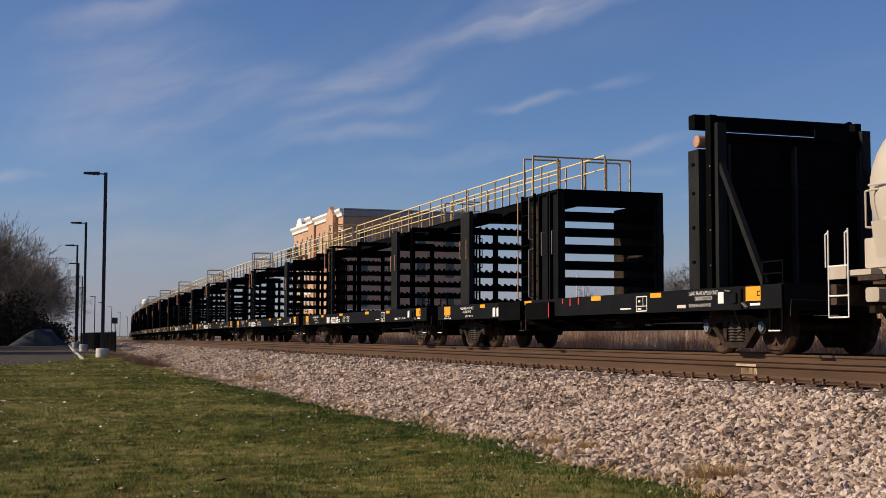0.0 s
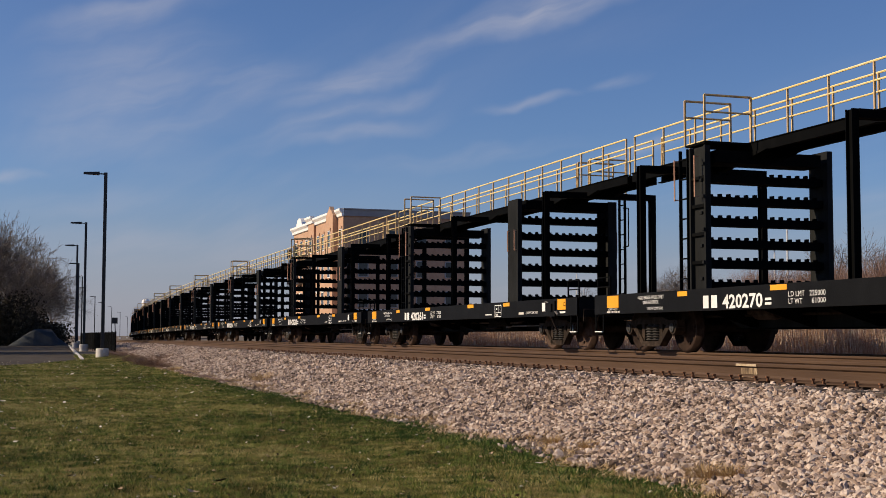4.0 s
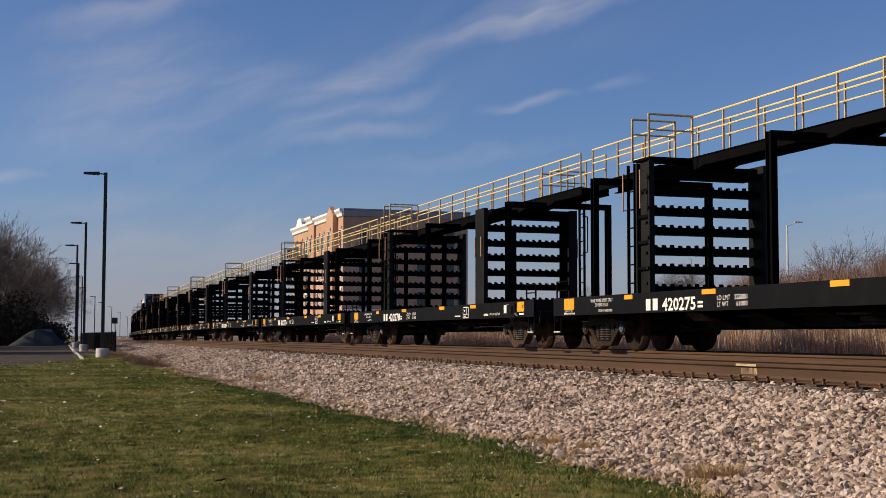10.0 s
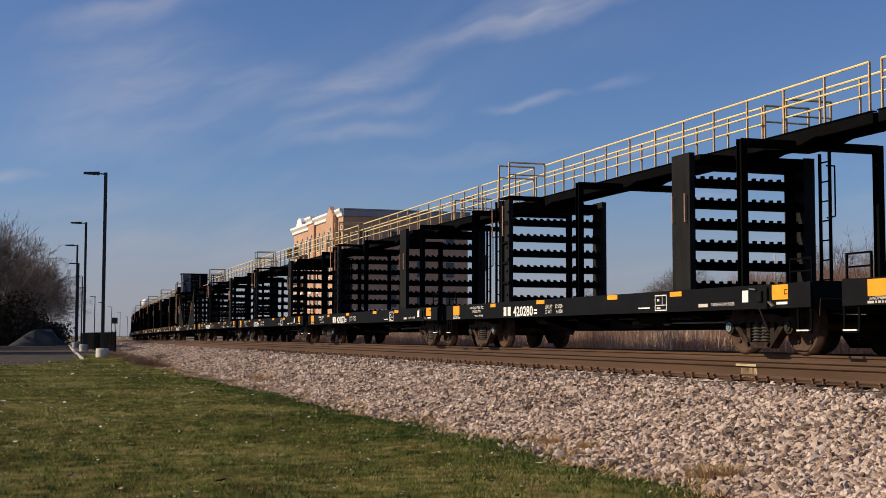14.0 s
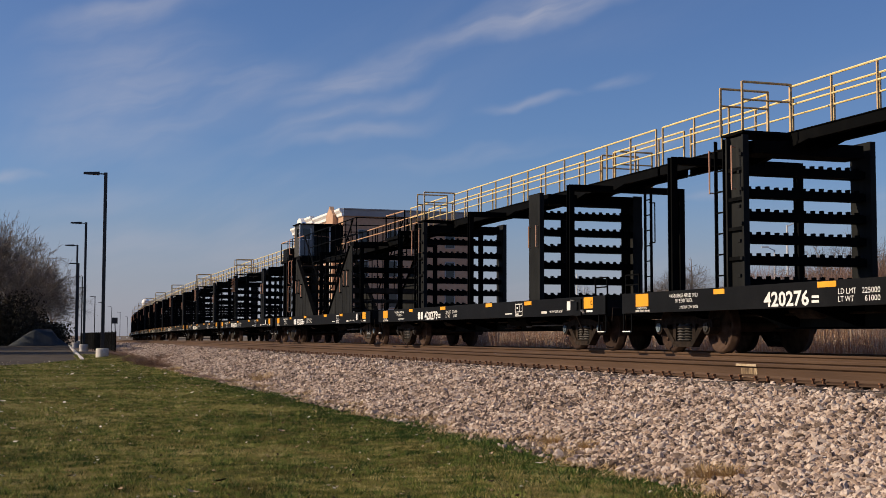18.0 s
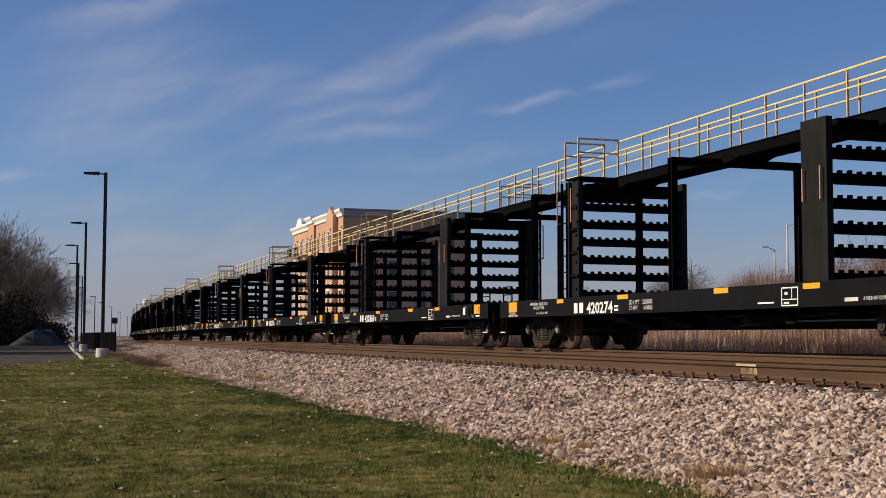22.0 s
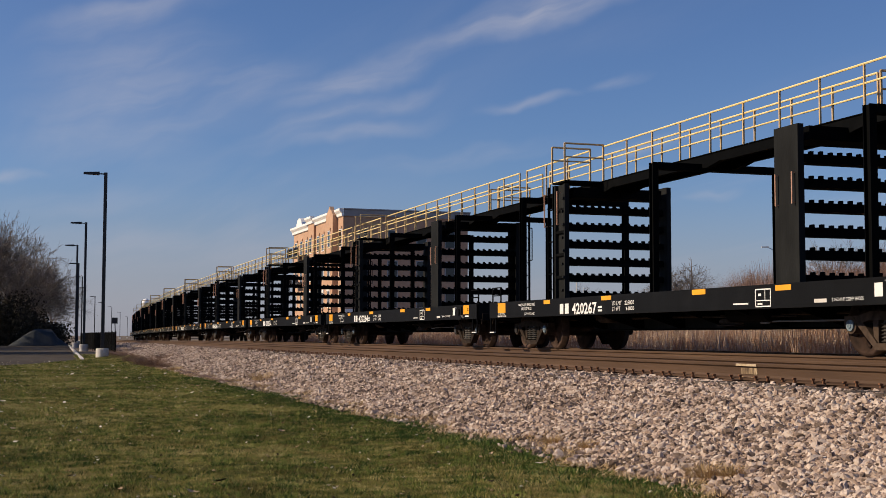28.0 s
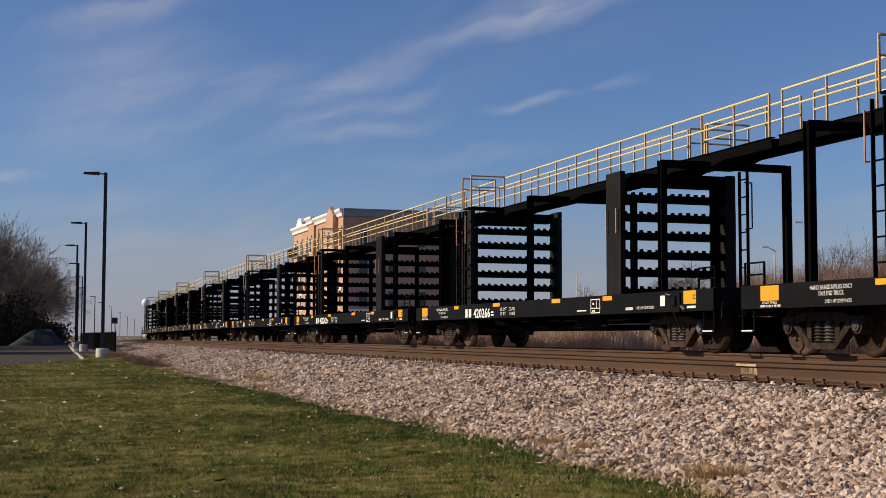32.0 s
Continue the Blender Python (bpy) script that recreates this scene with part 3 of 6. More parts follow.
def build_deck(car):
    for s in (-1, 1):
        sec = [(1.602, 0.73), (1.602, 1.108), (1.44, 1.108), (1.44, 1.085), (1.578, 1.085), (1.578, 0.748), (1.49, 0.748), (1.49, 0.73)]
        m = Mesh().prism([(s * a, z) for a, z in sec], "y", -8.55, 8.49)
        part("side_sill", m, SILL, car, "black steel side sill")
    part("deck", Mesh().box(-1.5, 1.5, -8.5, 8.44, 1.0, 1.08), BLACK, car)
    belly = [(-8.3, 1.0), (8.3, 1.0), (8.3, 0.66), (5.6, 0.66), (4.9, 0.43), (-4.9, 0.43), (-5.6, 0.66), (-8.3, 0.66)]
    part("centre_girder", Mesh().prism(belly, "x", -0.36, 0.36), GREY_PLATE, car, "deep fish-belly centre girder")
    part("girder_flange", Mesh().box(-0.5, 0.5, -4.9, 4.9, 0.42, 0.445), BLACK, car)
    for y in (-4.4, -2.65, -0.9, 0.9, 2.65, 4.4):
        m = Mesh().prism([(-1.57, 0.98), (1.57, 0.98), (1.57, 0.78), (0.5, 0.452), (-0.5, 0.452), (-1.57, 0.78)], "y", y - 0.012, y + 0.012)
        part("cross_bearer", m, BLACK, car)
    part("air_pipe", Mesh().bar((-0.62, -7.9, 0.66), (-0.62, 7.9, 0.66), 0.025, n=6), IRON, car)
    part("brake_rod", Mesh().bar((-1.0, -3.9, 0.62), (-1.0, -0.9, 0.64), 0.022, n=6), IRON, car)
    part("air_tank", Mesh().lathe([(-3.6, 0.1), (-3.5, 0.19), (-2.3, 0.19), (-2.2, 0.1)], 14, "y", (-0.95, 0.4, 0.72)), BLACK, car)
    part("brake_cylinder", Mesh().lathe([(3.0, 0.13), (3.05, 0.15), (3.6, 0.15), (3.65, 0.06), (3.9, 0.05)], 12, "y", (-0.85, 0, 0.72)), IRON, car)
    for e in (-1, 1):
        part("end_sill", Mesh().box(-1.55, 1.55, e * 8.42, e * 8.54, 0.70, 1.12, 0.02), SILL, car)
        m = Mesh().box(-0.11, 0.11, e * 8.4, e * 8.86, 0.70, 0.92, 0.03).prism([(-0.2, e * 8.8), (0.2, e * 8.8), (0.2, e * 9.02), (0.06, e * 9.06), (-0.2, e * 8.95)], "z", 0.66, 0.95)
        part("coupler", m, IRON, car, "rusty knuckle coupler")
        for s in (-1, 1):
            m = Mesh()
            for y in (8.16, 8.5):
                m.bar((s * 1.56, e * y, 0.76), (s * 1.56, e * y, 0.36), 0.02, 0.05)
            m.bar((s * 1.56, e * 8.16, 0.36), (s * 1.56, e * 8.5, 0.36), 0.05, 0.025)
            part("sill_step", m, BLACK, car)
            part("step_tread", Mesh().bar((s * 1.585, e * 8.17, 0.385), (s * 1.585, e * 8.49, 0.385), 0.03, 0.022), WHITE, car, "white painted step edge")
        part("air_hose", Mesh().bar((0.25, e * 8.5, 0.72), (0.3, e * 8.75, 0.42), 0.03, n=6).bar((0.3, e * 8.75, 0.42), (0.12, e * 9.0, 0.36), 0.03, n=6), BLACK, car)
        part("uncoupling_lever", Mesh().bar((-1.45, e * 8.58, 0.86), (-0.2, e * 8.62, 0.84), 0.009, n=6).bar((-1.45, e * 8.58, 0.86), (-1.48, e * 8.6, 0.6), 0.009, n=6), IRON, car, "bent steel uncoupling lever")
        # low corner rails over the ends, along the side
        m = Mesh()
        for y in (7.92, 8.48):
            m.bar((-1.52, e * y, 1.1), (-1.52, e * y, 1.48), 0.028)
        for z in (1.28, 1.47):
            m.bar((-1.52, e * 7.906, z), (-1.52, e * 8.494, z), 0.026)
        part("corner_rail", m, BLACK, car)
    rod = part("pull_rod", Mesh().bar((-0.95, -5.3, 0.54), (-0.95, -2.95, 0.54), 0.016, n=6), ROD, car, "pale grey brake pull rod")
    part("clevis", Mesh().box(-0.98, -0.92, -2.98, -2.78, 0.5, 0.58, 0.015), ROD, rod)
    part("slack_adjuster", Mesh().lathe([(-2.2, 0.03), (-2.15, 0.055), (-1.5, 0.055), (-1.45, 0.03)], 8, "y", (-0.95, 0, 0.55)), IRON, car)
    part("hanger", Mesh().box(-1.0, -0.9, -1.85, -1.8, 0.6, 1.0).box(-1.05, -0.85, -2.1, -1.5, 0.47, 0.495), IRON, car)


BEAM_Z = (3.18, 2.79, 2.41, 2.02, 1.66, 1.27)


def rack_beam(y, z, half=1.19, depth=0.30, thick=0.14, teeth=13):
    """A cross beam with two rows of roller blocks, the rear row lower and staggered."""
    m = Mesh().box(-half, half, y - depth / 2, y + depth / 2, z - thick - 0.02, z - 0.035)
    m.box(-half, half, y - 0.09, y + 0.09, z - 0.036, z - 0.014)
    step = (2 * half - 0.24) / (teeth - 1)
    for i in range(teeth):
        x = -half + 0.12 + i * step
        m.box(x - 0.025, x + 0.025, y - 0.1, y - 0.02, z - 0.03, z + 0.026 + 0.006 * (i % 3))
        if i < teeth - 1:
            m.box(x + step / 2 - 0.02, x + step / 2 + 0.02, y + 0.03, y + 0.1, z - 0.03, z + 0.012)
    return m


def column(x0, x1, y0, y1, z0, z1, outward=False):
    """A channel column: web on the outer side and two flanges, or the web within and open outwards."""
    s = 1 if x1 > x0 else -1
    if outward:
        w = x1 - s * 0.075
        return Mesh().prism([(x0, y0), (x1, y0), (x1, y0 + 0.05), (w, y0 + 0.05), (w, y1 - 0.05), (x1, y1 - 0.05), (x1, y1), (x0, y1)], "z", z0, z1)
    w = x1 - s * 0.022
    return Mesh().prism([(x1, y0), (x1, y1), (x0, y1), (x0, y1 - 0.03), (w, y1 - 0.03), (w, y0 + 0.03), (x0, y0 + 0.03), (x0, y0)], "z", z0, z1)


def build_rack(car, y0, y1, wide):
    yc = (y0 + y1) / 2
    for s in (-1, 1):
        col = column(s * (1.08 if wide and s > 0 else 1.2), s * 1.31, y0, y1, 1.08, 3.60 if wide else 3.66, not wide)
        part("column", col, GREY_PLATE, car, "broad grey-black rack column")
        if wide:
            for dy in (0.1, y1 - y0 - 0.1):
                part("grab_bar", Mesh().bar((s * 1.36, y0 + dy, 2.35), (s * 1.36, y0 + dy, 2.86), 0.014, n=6).bar((s * 1.3, y0 + dy, 2.37), (s * 1.365, y0 + dy, 2.37), 0.02).bar((s * 1.3, y0 + dy, 2.84), (s * 1.365, y0 + dy, 2.84), 0.02), GRAB, car, "faded orange grab bar")
    if not wide:
        for z in (1.6, 2.1, 2.6, 3.1):
            part("cleat", Mesh().box(-1.29, -1.236, y0 + 0.05, y1 - 0.05, z - 0.03, z + 0.03), BLACK, car)
        for k in range(0 if FAR_MODEL[0] else 8):
            part("lug", shared("column_lug", lambda: Mesh().box(-1.345, -1.306, -0.035, 0.035, -0.03, 0.03, 0.008), GREY_PLATE), None, car, "", pose(0, y0 + (0.045 if k % 2 else 0.11), 1.3 + 0.29 * k))
    for z in BEAM_Z:
        part("rack_beam", rack_beam(yc, z), BLACK, car, "black cross beam with rows of roller blocks")
    part("top_beam", Mesh().box(-1.08, 1.08, y0 + 0.02, y1 - 0.02, 3.36, 3.58), BLACK, car)


def ladder(car, x, y0, y1, z0, z1):
    m = Mesh()
    for y in (y0, y1):
        m.bar((x, y, z0), (x, y, z1), 0.06, 0.025)
    if FAR_MODEL[0]:
        for k in range(7):
            m.bar((x, y0, z0 + 0.25 + 0.36 * k), (x, y1, z0 + 0.25 + 0.36 * k), 0.025)
        part("ladder", m, BLACK, car, "black steel side ladder")
        return
    lad = part("ladder", m, BLACK, car, "black steel side ladder")
    z = z0 + 0.25
    while z < z1:
        part("rung", shared("rung%.2f" % (y1 - y0), lambda: Mesh().bar((0, 0, 0), (0, y1 - y0, 0), 0.025), BLACK), None, lad, "", pose(x, y0, z))
        z += 0.36


def build_portal(car, y, half=1.34, top=3.58):
    for s in (-1, 1):
        h = s * half
        sec = [(-0.06, -0.08), (0.06, -0.08), (0.06, -0.065), (0.012, -0.065), (0.012, 0.065), (0.06, 0.065), (0.06, 0.08), (-0.06, 0.08), (-0.06, 0.065), (-0.012, 0.065), (-0.012, -0.065), (-0.06, -0.065)]
        m = Mesh().prism([(h + a, y + b) for a, b in sec], "z", 1.08, top)
        part("post", m, BLACK, car)
    part("header", Mesh().box(-half + 0.06, half - 0.06, y - 0.1, y + 0.1, top - 0.13, top), BLACK, car)


def rail_run(y0, y1, x, z_deck, z_top, car, mat, step=1.18):
    """Top rail, middle rail and posts of one railing, each a part; joined on cars that stay far off."""
    if FAR_MODEL[0]:
        m = Mesh().bar((x, y0, z_top), (x, y1, z_top), 0.019, n=6).bar((x, y0, z_top - 0.31), (x, y1, z_top - 0.31), 0.017, n=6)
        k = max(1, round(abs(y1 - y0) / step))
        for i in range(k + 1):
            y = y0 + (y1 - y0) * i / k
            m.bar((x, y, z_deck), (x, y, z_top), 0.036, 0.026)
        part("railing", m, mat, car)
        return
    part("top_rail", Mesh().bar((x, y0, z_top), (x, y1, z_top), 0.019, n=6), mat, car)
    part("mid_rail", Mesh().bar((x, y0, z_top - 0.31), (x, y1, z_top - 0.31), 0.017, n=6), mat, car)
    k = max(1, round(abs(y1 - y0) / step))
    for i in range(k + 1):
        y = y0 + (y1 - y0) * i / k
        part("rail_post", shared("rail_post%.2f%.2f" % (z_deck, z_top), lambda: Mesh().bar((0, 0, z_deck), (0, 0, z_top), 0.034, 0.026), POSTPAINT), None, car, "", pose(x, y, 0))


def cage(car, y0, y1, x0, x1, z_deck, z_top, mat):
    """Handrails of a little cross bridge from the ladder's head to the walkway."""
    for y in (y0, y1):
        m = Mesh().bar((x0, y, z_top), (x1, y, z_top), 0.022, n=6).bar((x0, y, z_top - 0.3), (x1, y, z_top - 0.3), 0.018, n=6)
        for x in (x0, x1):
            m.bar((x, y, z_deck), (x, y, z_top + 0.01), 0.036, 0.028)
        part("bridge_rail", m, POSTPAINT, car)
    part("bridge_floor", Mesh().box(min(x0, x1), max(x0, x1), y0, y1, z_deck - 0.04, z_deck), BLACK, car)


WALK_TOP, RAIL_TOP = 3.74, 4.53


def build_walkway(car, y0, y1):
    for s in (-1, 1):
        sec = [(0.25, 3.56), (0.35, 3.56), (0.35, WALK_TOP), (0.372, WALK_TOP), (0.372, WALK_TOP + 0.014), (0.27, WALK_TOP + 0.014), (0.27, WALK_TOP), (0.334, WALK_TOP), (0.334, 3.58), (0.25, 3.58)]
        m = Mesh().prism([(s * a, z) for a, z in sec], "y", y0, y1)
        part("walkway_girder", m, BLACK, car)
    m = Mesh().box(-0.29, 0.29, y0, y1, WALK_TOP - 0.045, WALK_TOP - 0.01)
    part("grating", m, BLACK, car)
    # haunches where the walkway sits on its supports
    for y in (xi(-7.36), xi(-13.8), xi(-0.7), -4.14, 4.82):
        for s in (-1, 1):
            if not y0 < y - 0.75 < y + 0.75 < y1:
                continue
            part("haunch", Mesh().prism([(y - 0.8, 3.57), (y + 0.8, 3.57), (y + 0.3, 3.49), (y - 0.3, 3.49)], "x", s * 0.25, s * 0.37), BLACK, car)


def markings(car, number):
    """Reflectors and stencils on the near side sill."""
    def plate(y0, y1, z0, z1, mat=ORANGE, name="reflector", x=-1.602, label="orange reflector plate"):
        return part(name, Mesh().box(x - 0.006, x, min(y0, y1), max(y0, y1), z0, z1), mat, car, label)
    plate(xi(0.27), xi(-0.24), 0.85, 1.085)
    plate(xi(-15.16), xi(-15.60), 0.86, 1.09)
    plate(xi(-5.57), xi(-6.03), 1.01, 1.095)
    plate(xi(-9.25), xi(-9.71), 1.01, 1.10)
    plate(xi(-2.6), xi(-2.95), 1.0, 1.085)
    plate(xi(-11.85), xi(-12.28), 1.0, 1.085)
    x = -1.6035
    m = Mesh()
    for a, b_, c_, d_ in ((-15.50, -15.585, 1.0, 1.015), (-15.50, -15.585, 0.935, 0.95), (-15.50, -15.515, 0.935, 1.015)):
        m.box(-1.611, -1.608, xi(b_), xi(a), c_, d_)
    part("black_mark", m, BLACK, car)
    def text(name, s, h, w, y, z, label=""):
        key = (s, h, w)
        if key not in SHARED:
            SHARED[key] = letters(s, h, w)
        part(name, SHARED[key], None, car, label, on_side(y, z, x))
    # owner's initials as two plain white blocks
    for a, b in () if number == NUMBERS[11] else ((-3.5, -3.68), (-3.77, -3.96)):
        part("initial_block", Mesh().box(x - 0.002, x, xi(b), xi(a), 0.77, 0.985), WHITE, car, "plain white block")
    if number:
        text("car_number", number, 0.228, 1.22, xi(-4.13), 0.762, "white stencilled car number")
    for z in (0.79, 0.86):
        part("stencil_bar", shared("small_bar%.2f" % z, lambda: Mesh().box(x - 0.002, x, xi(-5.6), xi(-5.42), z, z + 0.04), WHITE), None, car)
    limit, light = {NUMBERS[13]: ("201300", "84700"), NUMBERS[15]: ("225100", "60900")}.get(number, ("225000", "61000"))
    text("weight_stencil", "LD LMT", 0.085, 0.42, xi(-6.07), 0.90)
    text("weight_stencil", limit, 0.085, 0.4, xi(-6.62), 0.90)
    text("weight_stencil", "LT WT", 0.085, 0.36, xi(-6.07), 0.79)
    text("weight_stencil", light, 0.085, 0.34, xi(-6.68), 0.79)
    text("brake_notice", "HAND BRAKE APPLIES ONLY", 0.07, 1.02, xi(-1.06), 0.98, "white stencilled brake notice")
    text("brake_notice", "ON B END TRUCK", 0.07, 0.62, xi(-1.26), 0.89)
    text("shoe_notice", "2 INCH HF COMP SHOES", 0.055, 0.64, xi(-1.42), 0.78)
    text("shoe_notice", "2 INCH HF COMP SHOES", 0.055, 0.74, xi(-13.30), 0.80)
    text("wheel_notice", "36 INCH WHEELS", 0.045, 0.42, xi(0.24), 0.80)
    if number == NUMBERS[0]:
        text("brake_notice", "HAND BRAKE APPLIES ONLY", 0.07, 0.98, xi(-13.3), 1.0)
        text("brake_notice", "ON B END TRUCK", 0.07, 0.6, xi(-13.5), 0.91)
    if "spring_notice" not in SHARED:
        m = Mesh()
        for a, b in ((-0.28, -0.2), (-0.17, -0.1), (-0.07, -0.04), (-0.01, 0.05), (0.08, 0.11), (0.14, 0.28)):
            m.box(x - 0.002, x, xi(a), xi(b), 0.75, 0.785)
        SHARED["spring_notice"] = m.data("spring_notice", CONCRETE)
    part("spring_notice", SHARED["spring_notice"], None, car)
    part("stencil_bar", Mesh().box(x - 0.002, x, xi(-13.18), xi(-12.87), 0.79, 0.845), CONCRETE, car)
    part("stencil_bar", Mesh().box(x - 0.002, x, xi(-11.06), xi(-10.6), 0.805, 0.83), WHITE, car)
    part("date_stencil", Mesh().box(x - 0.002, x, xi(-15.58), xi(-15.28), 0.785, 0.825), WHITE, car)
    part("test_label", Mesh().box(x - 0.004, x, xi(-14.47), xi(-14.29), 0.84, 1.03), WHITE, car, "white paper test label")
    m = Mesh()
    y0, y1, z0, z1 = xi(-11.72), xi(-11.27), 0.755, 1.045
    for a, b, c, d in ((y0, y1, z1 - 0.02, z1), (y0, y1, z0, z0 + 0.02), (y0, y0 + 0.02, z0, z1), (y1 - 0.02, y1, z0, z1), (y0, y1, 0.85, 0.865), (xi(-11.56), xi(-11.545), 0.865, z1)):
        m.box(x - 0.003, x, a, b, c, d)
    m.box(x - 0.003, x, xi(-11.44), xi(-11.36), 0.93, 0.97).box(x - 0.003, x, xi(-11.48), xi(-11.34), 0.79, 0.82)
    part("consolidated_stencil", m, WHITE, car, "white boxed stencil panel")


def brake_gear(car):
    """Hand brake gear beside the last reflector: a proud box stands in for the sill's dark recess, its lever worn
    bright.
    """
    y = xi(-14.9)
    gear = part("brake_gear", Mesh().box(-1.64, -1.604, y - 0.16, y + 0.17, 0.72, 1.06, 0.012).box(-1.68, -1.64, y - 0.06, y + 0.08, 0.84, 1.0, 0.01), SILL, car, "dark box in place of the brake gear recess")
    part("lever", Mesh().bar((-1.66, y + 0.3, 1.05), (-1.66, y + 0.12, 1.03), 0.028, 0.02), ROD, gear, "worn pale lever")
    part("release_handle", Mesh().bar((-1.64, y - 0.22, 0.83), (-1.64, y - 0.34, 0.76), 0.045, 0.02), ROD, gear, "worn pale handle")
    part("chain", Mesh().bar((-1.63, y + 0.05, 0.72), (-1.45, y + 0.1, 0.4), 0.018, n=5).bar((-1.45, y + 0.1, 0.4), (-1.3, y + 0.5, 0.32), 0.014, n=5), IRON, gear)


def base_car(label, number=None):
    car = thing("flat_car", label, "rail car", "cars of the train")
    build_deck(car)
    for y in (-6.3, 7.05):
        build_truck(car, y)
    if not FAR_MODEL[0]:
        brake_gear(car)
    return car


def rack_car():
    car = base_car("black steel rail-carrying flat car with racks and yellow-railed walkway")
    build_rack(car, xi(-12.07), xi(-11.41), True)
    build_rack(car, xi(-3.10), xi(-2.53), False)
    for y in (xi(-7.36), xi(-13.9), xi(-0.72)):
        build_portal(car, y)
    ladder(car, -1.3, xi(-2.48), xi(-2.2), 1.08, 3.66)
    ladder(car, 1.3, xi(-12.55), xi(-12.25), 1.08, 3.66)
    part("ladder_rail", Mesh().bar((1.36, xi(-12.62), 2.48), (1.36, xi(-12.62), 3.4), 0.016, n=6).bar((1.36, xi(-12.62), 3.4), (1.3, xi(-12.45), 3.42), 0.016, n=6).bar((1.36, xi(-12.62), 2.48), (1.3, xi(-12.45), 2.46), 0.016, n=6), BLACK, car)
    for y in (xi(-2.12), xi(-2.85)):
        part("grab_bar", Mesh().bar((-1.38, y, 2.75), (-1.38, y, 3.5), 0.016, n=6).bar((-1.3, y, 2.77), (-1.385, y, 2.77), 0.02).bar((-1.3, y, 3.48), (-1.385, y, 3.48), 0.02), GRAB, car, "faded orange grab bar")
    w0, w1 = xi(-16.05), xi(1.62)
    build_walkway(car, w0, w1)
    rail_run(xi(-15.95), xi(-3.0), -0.32, WALK_TOP, RAIL_TOP, car, YELLOW)
    rail_run(xi(-2.3), xi(1.55), -0.32, WALK_TOP, RAIL_TOP, car, YELLOW)
    rail_run(xi(-15.95), xi(-12.6), 0.32, WALK_TOP, RAIL_TOP, car, YELLOW)
    rail_run(xi(-11.9), xi(1.55), 0.32, WALK_TOP, RAIL_TOP, car, YELLOW)
    cage(car, xi(-3.05), xi(-2.35), -1.28, -0.34, WALK_TOP, RAIL_TOP + 0.03, YELLOW)
    cage(car, xi(-12.65), xi(-11.95), 1.28, 0.34, WALK_TOP, RAIL_TOP + 0.03, YELLOW)
    return car


